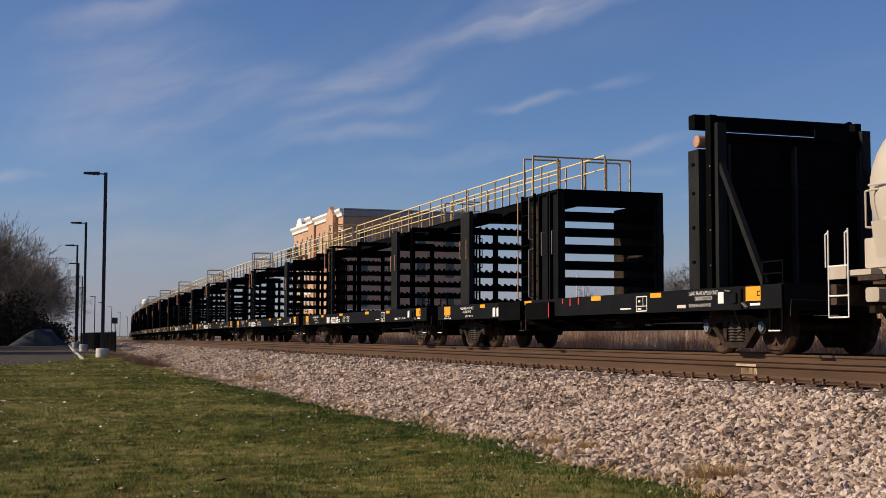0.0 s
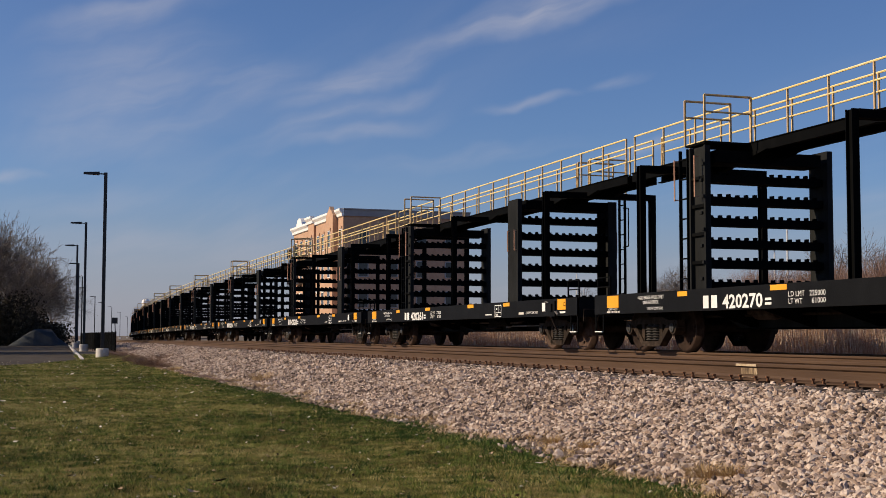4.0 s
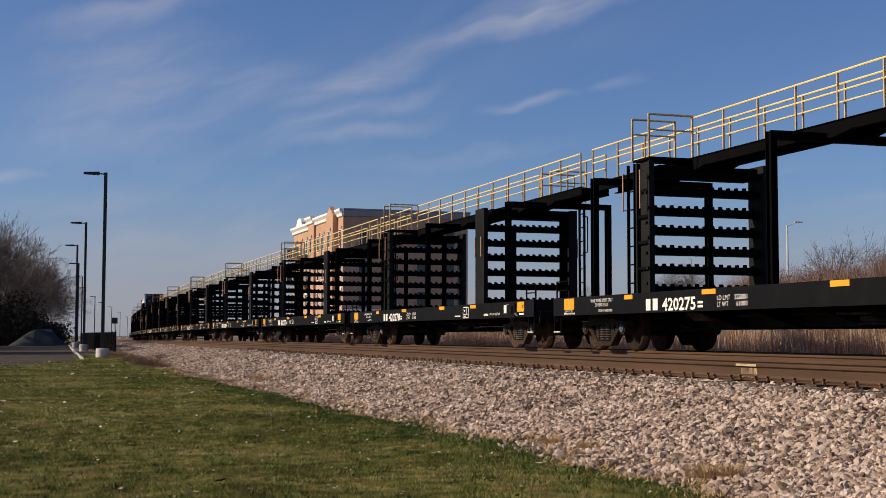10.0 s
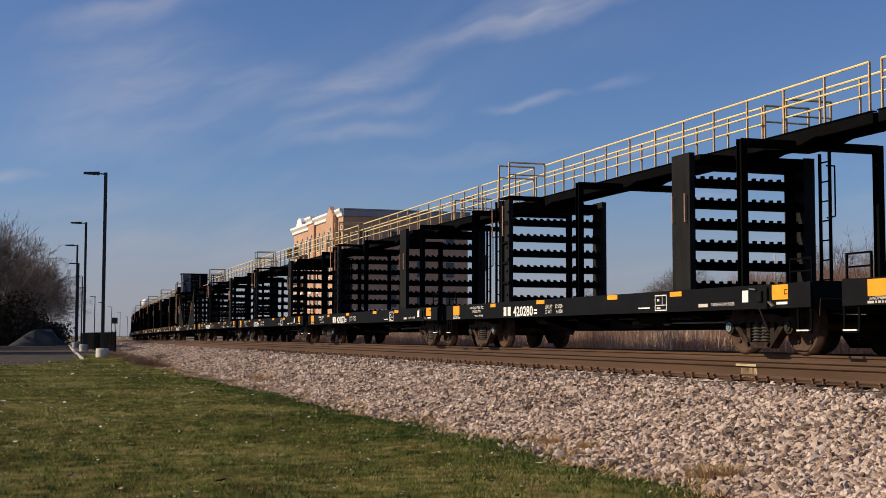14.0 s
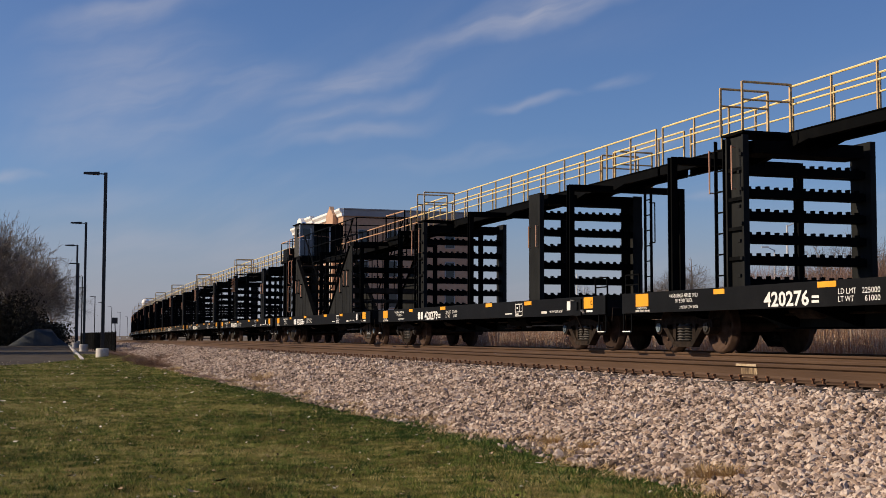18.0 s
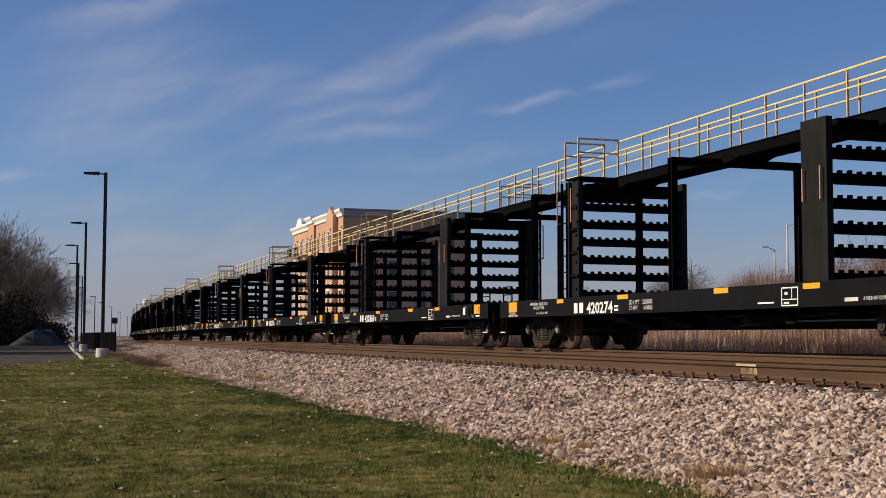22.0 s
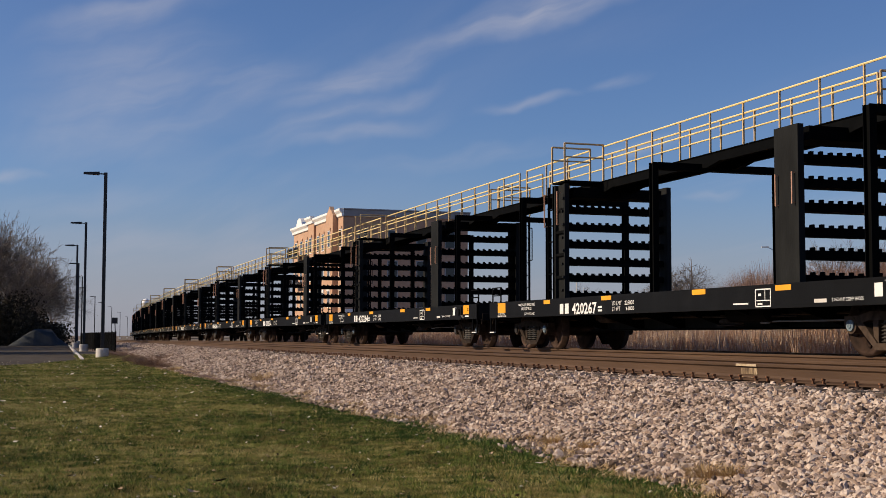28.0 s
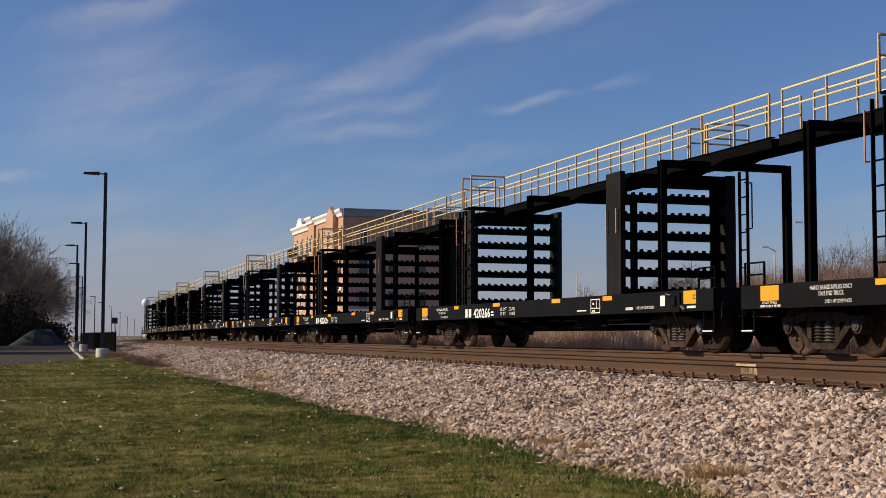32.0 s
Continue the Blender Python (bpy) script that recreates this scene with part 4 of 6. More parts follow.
def front_car():
    """The first car: a plank bulkhead at its head, a deep open rack, and the walkway's end platform."""
    car = base_car("black steel flat car with end bulkhead and open rail rack")
    d = 0.45
    # rear rack and its column
    build_rack(car, 6.95 + d - 0.7, 6.95 + d, True)
    # deep front rack: three columns a side, plain thick beams across
    for s in (-1, 1):
        for y0, y1 in ((0.3, 0.81), (0.9, 1.46)):
            part("column", column(s * 1.16, s * 1.31, y0 + d, y1 + d, 1.08, 3.52, True), SILL, car, "black steel rack column")
        for y in (0.46, 1.06):
            part("grab_bar", Mesh().bar((s * 1.39, y + d, 2.13), (s * 1.39, y + d, 2.65), 0.015, n=6).bar((s * 1.3, y + d, 2.65), (s * 1.39, y + d, 2.65), 0.013, n=6).bar((s * 1.3, y + d, 2.13), (s * 1.39, y + d, 2.13), 0.013, n=6), ROD, car, "pale worn grab bar")
        part("inner_plate", Mesh().box(s * 1.12, s * 1.155, 0.34 + d, 2.5 + d, 1.08, 3.36), RUSTBEAM, car)
    for z0, z1 in ((2.89, 3.09), (2.54, 2.72), (2.16, 2.35), (1.79, 1.98), (1.43, 1.61)):
        part("rack_beam", Mesh().box(-1.12, 1.12, 0.42 + d, 0.72 + d, z0, z1, 0.01), BLACK, car, "plain thick cross beam")
    part("top_beam", Mesh().prism([(-1.12, 3.52), (1.12, 3.52), (1.12, 2.95), (0.9, 3.12), (0.8, 3.2), (-0.8, 3.2), (-1.12, 3.12)], "y", 0.32 + d, 0.36 + d), BLACK, car)
    part("platform", Mesh().box(-1.3, 1.3, 0.3 + d, 2.55 + d, 3.52, 3.58), BLACK, car)
    ladder(car, -1.36, 2.0, 2.75, 1.08, 3.6)
    part("ladder_post", Mesh().box(-1.31, -1.18, 2.78, 2.95, 1.08, 3.58), BLACK, car)
    for y, z0, z1 in ((2.9, 2.47, 3.58), (2.2, 2.55, 3.52), (2.9, 1.2, 2.3), (2.2, 1.2, 2.3)):
        part("grab_bar", Mesh().bar((-1.42, y, z0), (-1.42, y, z1), 0.016, n=6).bar((-1.42, y, z1), (-1.34, y - 0.04, z1 + 0.02), 0.014, n=6).bar((-1.42, y, z0), (-1.34, y - 0.04, z0 - 0.02), 0.014, n=6), ROD if y < 2.5 else GRAB, car, "worn ladder grab bar")
    part("entry_step", Mesh().bar((-1.66, 1.78, 0.42), (-1.66, 2.08, 0.42), 0.1, 0.025).bar((-1.66, 1.79, 0.42), (-1.66, 1.79, 0.75), 0.03).bar((-1.66, 2.07, 0.42), (-1.66, 2.07, 0.75), 0.03), IRON, car, "hanging steel step")
    build_walkway(car, 2.55 + d, xi(1.62) + d)
    rail_run(2.5 + d, xi(1.55) + d, -0.32, WALK_TOP, RAIL_TOP, car, YELLOW)
    rail_run(1.3 + d, xi(1.55) + d, 0.32, WALK_TOP, RAIL_TOP, car, YELLOW)
    for y, x0, x1 in ((1.87, -1.26, 1.26), (2.43, -1.26, -0.34), (2.43, 0.34, 1.26)):
        m = Mesh().bar((x0, y + d, 4.52), (x1, y + d, 4.52), 0.022, n=6)
        k = 4 if x1 - x0 > 2 else 1
        for i in range(k + 1):
            x = x0 + (x1 - x0) * i / k
            m.bar((x, y + d, 3.57), (x, y + d, 4.53), 0.036, 0.028)
        part("bridge_rail", m, POSTPAINT, car)
    # bulkhead
    for s in (-1, 1):
        part("bulkhead_post", Mesh().prism([(s * 1.42, -6.5 + d), (s * 1.6, -6.5 + d), (s * 1.6, -6.14 + d), (s * 1.56, -6.14 + d), (s * 1.56, -6.44 + d), (s * 1.42, -6.44 + d)], "z", 1.08, 3.53), GREY_PLATE, car)
        part("bulkhead_post", Mesh().box(s * 1.4, s * 1.52, -6.78 + d, -6.6 + d, 1.08, 4.09), BLACK, car)
        part("bulkhead_post", Mesh().box(s * 1.36, s * 1.53, -7.03 + d, -6.93 + d, 1.08, 3.92), GREY_PLATE, car)
        part("brace", Mesh().bar((s * 1.46, -7.02 + d, 3.2), (s * 1.46, -8.32 + d, 1.12), 0.09, 0.1), GREY_PLATE, car, "slanting bulkhead brace")
        part("roller", Mesh().lathe([(-0.11, 0.03), (-0.1, 0.1), (-0.085, 0.11), (0.07, 0.11), (0.08, 0.06), (0.12, 0.05)], 16, "x", (s * 1.5, -6.42 + d, 3.67)), GRAB, car, "faded orange roller")
        for z in (1.5, 2.1, 2.7, 3.2):
            part("bolt", Mesh().lathe([(0, 0.016), (0.012, 0.016), (0.016, 0.01)], 6, "x", (-1.536 if s < 0 else 1.52, -6.76 + d, z)), ROD, car)
            part("latch", Mesh().box(s * 1.6, s * 1.62, -6.36 + d, -6.28 + d, z + 0.05, z + 0.1), BLACK, car)
    part("top_bar", Mesh().box(-1.62, 1.62, -6.42 + d, -6.2 + d, 3.9, 4.15, 0.02), BLACK, car)
    part("top_hook", Mesh().lathe([(-0.05, 0.06), (0.05, 0.06)], 10, "y", (1.6, -6.3 + d, 4.14)), BLACK, car)
    part("bulkhead_panel", Mesh().box(-1.5, 1.5, -6.92 + d, -6.86 + d, 1.08, 3.76).box(0.48, 1.5, -6.91 + d, -6.87 + d, 3.76, 3.92), BLACK, car, "black steel bulkhead wall")
    part("panel_lip", Mesh().box(-1.36, 1.36, -7.0 + d, -6.92 + d, 3.69, 3.75), BLACK, car)
    for x in (-1.3, 0.0, 1.33):
        part("rib", Mesh().prism([(x - 0.03, -6.92 + d), (x + 0.03, -6.92 + d), (x + 0.03, -7.02 + d), (x - 0.03, -7.04 + d)], "z", 1.1, 3.56), GREY_PLATE, car)
    for z in (2.0, 2.85):
        part("rib", Mesh().box(-1.27, -0.03, -6.98 + d, -6.92 + d, z - 0.03, z + 0.03), BLACK, car)
        part("rib", Mesh().box(0.03, 1.3, -6.98 + d, -6.92 + d, z - 0.03, z + 0.03), BLACK, car)
    # winch boxes hung on the sill, one edged in red
    part("tool_box", Mesh().box(-1.72, -1.606, 2.03, 3.43, 0.66, 1.1, 0.01), BLACK, car)
    part("tool_box", Mesh().box(-1.72, -1.606, 0.3, 1.68, 0.66, 1.04, 0.01), BLACK, car)
    part("red_edge", Mesh().box(-1.727, -1.72, 0.3, 0.34, 0.70, 1.02), REDPAINT, car, "red painted edge")
    for y, h in ((-0.62, 0.10), (-1.02, 0.16), (-1.45, 0.14)):
        part("paint_mark", Mesh().box(-1.607, -1.604, y - 0.02 + d, y + 0.03 + d, 1.09 - h, 1.09), REDPAINT, car, "red paint mark")
    return car


def cab_car():
    """The crane operator's car: slanting side plates, tall railings, a landing and a cab on a platform."""
    car = base_car("black flat car with ribbed side plates, tall railings and operator's cab")
    for s in (-1, 1):
        for pts, a, b in (([(5.18, 1.08), (5.18, 3.6), (4.7, 3.54), (1.28, 1.14), (1.28, 1.08)], 5.18, 1),
                          ([(-4.93, 1.08), (-4.93, 3.52), (-4.56, 3.52), (-1.24, 1.16), (-1.24, 1.08)], -4.93, -1)):
            plate = part("side_plate", Mesh().prism(pts, "x", s * 1.29, s * 1.33), GREY_PLATE, car, "black ribbed sloping side plate")
            for k in range(6):
                y = a - b * (0.35 + 0.56 * k)
                top = 3.46 - max(0.0, (abs(y - a) - 0.4) / 3.4) * 2.3
                part("rib", Mesh().box(s * 1.33, s * 1.338, y - 0.04, y + 0.04, 1.12, top - 0.12), GREY_PLATE, plate)
            part("edge_flange", Mesh().bar((s * 1.31, pts[2][0], pts[2][1]), (s * 1.31, pts[3][0], pts[3][1]), 0.16, 0.03), BLACK, car)
            for k in range(7):
                z = 1.4 + 0.3 * k
                part("bolt", shared("plate_bolt%d" % s, lambda: Mesh().lathe([(s * 1.33, 0.018), (s * 1.342, 0.018), (s * 1.346, 0.01)], 6, "x"), IRON), None, plate, "", pose(0, a - b * 0.1, z))
        for y, z0, z1 in ((-4.41, 2.11, 2.65), (-3.87, 2.12, 2.66), (-3.33, 1.91, 2.45), (4.86, 2.11, 2.64), (4.3, 2.11, 2.64), (3.75, 1.92, 2.43)):
            bar = part("grab_bar", Mesh().bar((s * 1.4, y, z0), (s * 1.4, y, z1), 0.016, n=8), GRAB, car, "faded orange grab bar")
            for z in (z0 - 0.02, z1 + 0.02):
                part("clip", Mesh().box(s * 1.338 if s > 0 else -1.43, 1.43 if s > 0 else -1.338, y - 0.024, y + 0.024, z - 0.02, z + 0.02), BLACK, bar)
    # rear rack: rusty shelves with roller pins
    for z in (3.3, 2.96, 2.6, 2.24, 1.86, 1.5):
        beam = part("rack_beam", Mesh().box(-1.28, 1.28, 4.2, 5.14, z - 0.1, z, 0.01), RUSTBEAM, car, "rusty brown rack shelf")
        for i in range(14):
            pin = shared("roller_pin", lambda: Mesh().lathe([(0, 0.012), (0.045, 0.012), (0.046, 0.03), (0.075, 0.03), (0.08, 0.02)], 8, "z"), RUSTBEAM)
            part("roller_pin", pin, None, beam, "", pose(-1.17 + 0.18 * i, 4.28 + 0.5 * (i % 2), z))
    # front rack: plain thick shelves, rollers on the upper three
    for z0, z1 in ((3.06, 3.24), (2.58, 2.79), (2.2, 2.41), (1.82, 2.04), (1.48, 1.64), (1.17, 1.27)):
        beam = part("rack_beam", Mesh().box(-1.28, 1.28, -4.92, -4.42, z0, z1 - 0.03, 0.012), BLACK if z1 > 2.2 else RUSTBEAM, car, "plain thick rack shelf")
        if z1 > 2.3:
            for i in range(14):
                part("roller_pin", SHARED["roller_pin"], None, beam, "", pose(-1.17 + 0.18 * i, -4.76 + 0.14 * (i % 2), z1 - 0.03))
    for yc in (-4.68, 4.9):
        part("top_beam", Mesh().box(-1.28, 1.28, yc - 0.25, yc + 0.25, 3.48, 3.66), BLACK, car)
        part("rack_post", Mesh().box(-0.06, 0.06, yc - 0.08, yc + 0.08, 1.08, 3.48), BLACK, car)
    build_portal(car, 0.1, 1.34, 3.6)
    build_portal(car, -6.35, 1.34, 3.57)
    # walkway and its far railing, orange on top
    for s in (-1, 1):
        part("walkway_girder", Mesh().box(s * 0.33, s * 0.37, -8.4, 3.62, 3.4, 3.6), BLACK, car)
    part("grating", Mesh().box(-0.33, 0.33, -8.4, 3.62, 3.52, 3.58), BLACK, car)
    part("top_rail", Mesh().bar((0.36, -8.4, 4.46), (0.36, -0.6, 4.44), 0.021, n=6), CABRAIL, car, "rail with faded orange paint")
    part("mid_rail", Mesh().bar((0.36, -8.4, 4.2), (0.36, 3.69, 4.2), 0.02, n=6), CABRAIL, car, "rail with faded orange paint")
    for i in range(12):
        y = -8.4 + i * 1.1
        part("rail_post", Mesh().bar((0.36, y, 3.58), (0.36, y, 4.46 if y < -0.5 else 4.2), 0.036), BLACK, car)
    # landing at the car's head
    part("landing", Mesh().box(-0.5, 0.45, -8.72, -6.32, 3.6, 3.7), BLACK, car, "black steel landing")
    part("landing_rail", Mesh().bar((-0.47, -6.36, 4.49), (-0.47, -8.7, 4.46), 0.022, n=6), CABRAIL, car, "rail with faded orange paint")
    part("landing_rail", Mesh().bar((-0.47, -6.36, 4.47), (0.36, -6.36, 4.47), 0.02, n=6), BLACK, car)
    for x, y in ((-0.47, -6.36), (-0.47, -7.5), (-0.47, -8.68), (0.0, -7.9), (0.36, -6.36)):
        part("landing_post", Mesh().bar((x, y, 3.7), (x, y, 4.5 if x < 0 else 4.3), 0.042), BLACK, car)
    part("landing_bracket", Mesh().prism([(-8.6, 3.6), (-6.4, 3.6), (-6.6, 3.42), (-8.3, 3.42)], "x", -0.42, 0.42), BLACK, car)
    # tall railings with diagonals on both sides
    for s in (-1, 1):
        x = s * 0.96
        part("top_rail", Mesh().bar((x, -4.05, 4.64), (x, 5.15, 4.62), 0.021, n=6), BLACK, car)
        part("mid_rail", Mesh().bar((x, -4.05, 4.04), (x, 4.3, 4.03), 0.02, n=6), BLACK, car)
        part("low_rail", Mesh().bar((x, -4.05, 3.4), (x, 3.45, 3.37), 0.022, n=6), BLACK, car)
        for i in range(12):
            y = 5.11 - i * 0.833
            foot = max(1.08, 3.75 - 0.735 * (5.11 - y), 3.55 + 0.735 * (-4.55 - y))
            part("rail_post", Mesh().bar((x, y, foot), (x, y, 4.63), 0.032), BLACK, car)
        for a, b, c, e in ((5.04, 4.56, 1.66, 2.05), (-3.51, 4.6, -0.09, 2.16)):
            part("diagonal", Mesh().bar((x, a, b), (x, c, e), 0.042), BLACK, car)
    for y in (-4.05, -0.8, 2.5):
        part("cross_tie", Mesh().bar((-0.96, y, 4.63), (0.96, y, 4.63), 0.021, n=6), BLACK, car)
    chain = Mesh()
    for k in range(8):
        a, b = k / 8, (k + 1) / 8
        chain.bar((0.3, 3.7 + a * 0.7, 4.16 - 0.9 * a * (1 - a)), (0.3, 3.7 + b * 0.7, 4.16 - 0.9 * b * (1 - b)), 0.01, n=5)
    part("safety_chain", chain, IRON, car, "slack safety chain")
    # cab: dark near wall with a recessed window, pale front panel, open doorway
    near_wall = Mesh().box(-1.0, -0.96, 6.68, 7.17, 3.78, 5.2).box(-1.0, -0.96, 6.06, 6.68, 3.78, 4.6).box(-1.0, -0.96, 6.06, 6.68, 5.02, 5.2).box(-1.0, -0.96, 6.06, 6.1, 4.6, 5.02)
    cab = part("cab", near_wall, CABDARK, car, "grey operator's cab with an open doorway")
    part("side_pane", Mesh().box(-0.955, -0.945, 6.1, 6.68, 4.6, 5.02), GLASS, cab, "dark window pane")
    panel = Mesh().box(-0.96, -0.86, 6.06, 6.1, 3.78, 5.2).box(-0.5, -0.35, 6.06, 6.1, 3.78, 5.2).box(-0.86, -0.5, 6.06, 6.1, 3.78, 4.54).box(-0.86, -0.5, 6.06, 6.1, 5.02, 5.2)
    part("front_panel", panel, GREYPAINT, cab, "pale grey front panel")
    part("pane", Mesh().box(-0.86, -0.5, 6.075, 6.085, 4.54, 5.02), GLASS, cab, "dark window pane")
    part("window_frame", Mesh().box(-0.51, -0.475, 6.035, 6.06, 4.52, 5.04).box(-0.88, -0.51, 6.04, 6.06, 4.52, 4.545), CORNICE, cab, "white window frame")
    part("corner_post", Mesh().box(-1.02, -0.97, 6.02, 6.06, 3.78, 5.2), CORNICE, cab, "white corner post")
    part("rear_wall", Mesh().box(-0.96, 0.9, 7.13, 7.17, 3.78, 5.2), CABDARK, cab)
    part("far_wall", Mesh().box(0.9, 0.94, 6.06, 7.17, 3.78, 5.2), BLACK, cab)
    part("door", Mesh().box(0.4, 0.95, 6.0, 6.04, 3.8, 5.16), BLACK, cab, "black cab door folded open")
    part("door_post", Mesh().box(0.34, 0.375, 6.0, 6.04, 3.76, 5.1), CORNICE, cab, "white door post")
    part("door_bar", Mesh().bar((-0.36, 6.03, 4.72), (0.36, 6.03, 4.66), 0.016, n=6), GRAB, cab, "orange bar across the doorway")
    part("roof", Mesh().box(-1.08, 1.02, 5.96, 7.25, 5.2, 5.245, 0.01), BLACK, cab)
    part("cab_floor", Mesh().box(-1.08, 1.0, 5.2, 7.2, 3.62, 3.78), BLACK, cab)
    part("seat", Mesh().box(-0.75, -0.35, 6.4, 6.8, 4.0, 4.12, 0.03).box(-0.72, -0.38, 6.75, 6.82, 4.12, 4.6, 0.02).box(-0.6, -0.5, 6.55, 6.65, 3.78, 4.0), BLACK, cab, "black operator's seat")
    part("work_light", Mesh().lathe([(0, 0.03), (0.02, 0.07), (0.1, 0.07), (0.13, 0.03)], 10, "z", (1.05, 6.0, 4.72)).bar((0.94, 6.03, 4.76), (1.05, 6.0, 4.76), 0.02, n=5), BLACK, cab, "small black work light")
    # engine box on its own platform behind the cab
    part("box_platform", Mesh().box(-1.3, 0.5, 7.25, 8.85, 3.58, 3.68), BLACK, car)
    part("engine_box", Mesh().box(-1.2, -0.5, 7.5, 8.75, 3.68, 4.24, 0.04), SILL, car, "dark ribbed engine box")
    for k in range(5):
        part("box_rib", Mesh().box(-1.21, -1.2, 7.66 + 0.22 * k, 7.7 + 0.22 * k, 3.74, 4.18), SILL, car)
    for x, y in ((-1.27, 7.3), (-1.27, 8.8), (-0.5, 8.8), (-0.5, 7.3)):
        part("box_post", Mesh().bar((x, y, 3.68), (x, y, 4.53), 0.032), BLACK, car)
    part("box_rail", Mesh().bar((-1.27, 7.3, 4.53), (-1.27, 8.8, 4.53), 0.021, n=6), CABRAIL, car, "rail with faded orange paint")
    for a, b in (((-1.27, 8.8), (-0.5, 8.8)), ((-1.27, 7.3), (-0.5, 7.3))):
        part("box_rail", Mesh().bar((*a, 4.52), (*b, 4.52), 0.02, n=6), BLACK, car)
    for x in (-1.25, 1.25):
        for y in (7.28, 7.95):
            part("post", Mesh().box(x - 0.07, x + 0.07, y - 0.09, y + 0.09, 1.08, 3.58), BLACK, car)
    part("ladder_post", Mesh().box(-1.3, -1.18, 5.86, 6.04, 1.08, 3.7), BLACK, car)
    ladder(car, -1.4, 5.35, 5.9, 1.08, 3.75)
    for y, z0, z1, mat_ in ((6.16, 2.58, 3.55, GRAB), (5.5, 2.6, 3.55, GRAB), (6.16, 1.35, 2.45, GRAB), (5.5, 1.35, 2.45, ROD), (5.92, 3.85, 4.5, GRAB), (5.3, 3.85, 4.5, BLACK)):
        part("grab_bar", Mesh().bar((-1.46, y, z0), (-1.46, y, z1), 0.018, n=6).bar((-1.46, y, z1), (-1.36, y - 0.05, z1 + 0.02), 0.016, n=6).bar((-1.46, y, z0), (-1.36, y - 0.05, z0 - 0.02), 0.016, n=6), mat_, car, "worn grab bar")
    part("gate_rail", Mesh().bar((-1.2, 5.5, 4.55), (-0.98, 5.12, 4.62), 0.02, n=6), GRAB, car, "short orange gate rail")
    return car


def tank_car():
    """The pale car ahead of the flats: round tank on a frame, with end platform and white ladder."""
    car = thing("tank_car", "cream-white tank car with white end ladder and handrails", "rail car", "cars of the train")
    prof = [(-8.3, 0.05), (-8.25, 0.4), (-8.15, 0.75), (-7.95, 1.05), (-7.7, 1.28), (-7.4, 1.42), (-6.9, 1.5), (6.9, 1.5), (7.4, 1.42), (7.7, 1.28), (7.95, 1.05), (8.15, 0.75), (8.25, 0.4), (8.3, 0.05)]
    part("tank", Mesh().lathe([(a, r * 0.94) for a, r in prof], 40, "y", (0, 0, 2.36)), CREAM, car, "cream-white round tank", smooth=True)
    part("frame", Mesh().box(-0.4, 0.4, -8.3, 8.3, 0.7, 1.05), IRON, car)
    for e in (-1, 1):
        part("end_sill", Mesh().box(-1.5, 1.5, e * 8.1, e * 8.3, 0.75, 1.05, 0.02), IRON, car)
        part("platform", Mesh().box(-1.5, 1.5, e * 7.3, e * 8.2, 1.16, 1.24), CREAM, car, "pale end platform")
        part("saddle", Mesh().prism([(-1.3, 1.05), (1.3, 1.05), (1.45, 1.9), (-1.45, 1.9)], "y", e * 6.3, e * 7.35), CREAM, car)
        part("coupler", Mesh().box(-0.11, 0.11, e * 8.3, e * 8.9, 0.70, 0.92, 0.03), IRON, car)
        for s in (-1, 1):
            m = Mesh()
            for y in (7.79, 8.26):
                m.bar((s * 1.52, e * y, 0.57), (s * 1.52, e * y, 1.84), 0.013, n=6)
                m.bar((s * 1.52, e * y + 0.07, 1.3), (s * 1.52, e * y + 0.07, 1.78), 0.011, n=6)
                m.bar((s * 1.52, e * y, 1.81), (s * 1.52, e * y + 0.07, 1.78), 0.011, n=6)
            for z in (0.57, 0.88, 1.31):
                m.bar((s * 1.52, e * 7.79, z), (s * 1.52, e * 8.26, z), 0.013, n=6)
            part("ladder", m, WHITE, car, "thin white end ladder")
            part("step_panel", Mesh().box(s * 1.5, s * 1.54, min(e * 7.82, e * 8.22), max(e * 7.82, e * 8.22), 1.12, 1.3), CREAM, car)
        build_truck(car, e * 6.4)
        part("skirt", Mesh().box(-1.36, 1.36, min(e * 7.0, e * 7.62), max(e * 7.0, e * 7.62), 1.26, 1.68, 0.02), CREAM, car, "cream skirt panel under the tank")
        part("step_grating", Mesh().box(-1.5, -1.2, min(e * 7.0, e * 7.6), max(e * 7.0, e * 7.6), 1.08, 1.15), IRON, car, "perforated steel step")
        for s in (-1, 1):
            m = Mesh().bar((s * 1.42, e * 7.5, 1.83), (s * 1.42, e * 7.5, 2.34), 0.016, n=6).bar((s * 1.42, e * 7.5, 2.34), (s * 1.34, e * 7.3, 2.36), 0.016, n=6).bar((s * 1.42, e * 7.5, 1.83), (s * 1.34, e * 7.3, 1.81), 0.016, n=6)
            part("hand_loop", m, CREAM, car, "pale bent hand loop")
            part("head_rail", Mesh().bar((s * 1.4, e * 7.45, 2.42), (s * 1.4, e * 6.6, 2.4), 0.016, n=6), CREAM, car)
        part("brake_valve", Mesh().box(-1.45, -1.15, min(e * 7.2, e * 7.5), max(e * 7.2, e * 7.5), 0.78, 0.98, 0.03), CREAM, car, "pale brake valve box")
        part("rigging", Mesh().bar((-1.3, e * 6.9, 0.82), (-0.5, e * 7.9, 0.7), 0.06, n=6).bar((-0.5, e * 7.9, 0.7), (-0.2, e * 8.2, 0.55), 0.05, n=6), STEEL_DARK, car, "rusty brake rigging")
    part("handrail", Mesh().bar((-1.56, -6.8, 2.2), (-1.56, 6.8, 2.2), 0.02, n=6), CREAM, car)
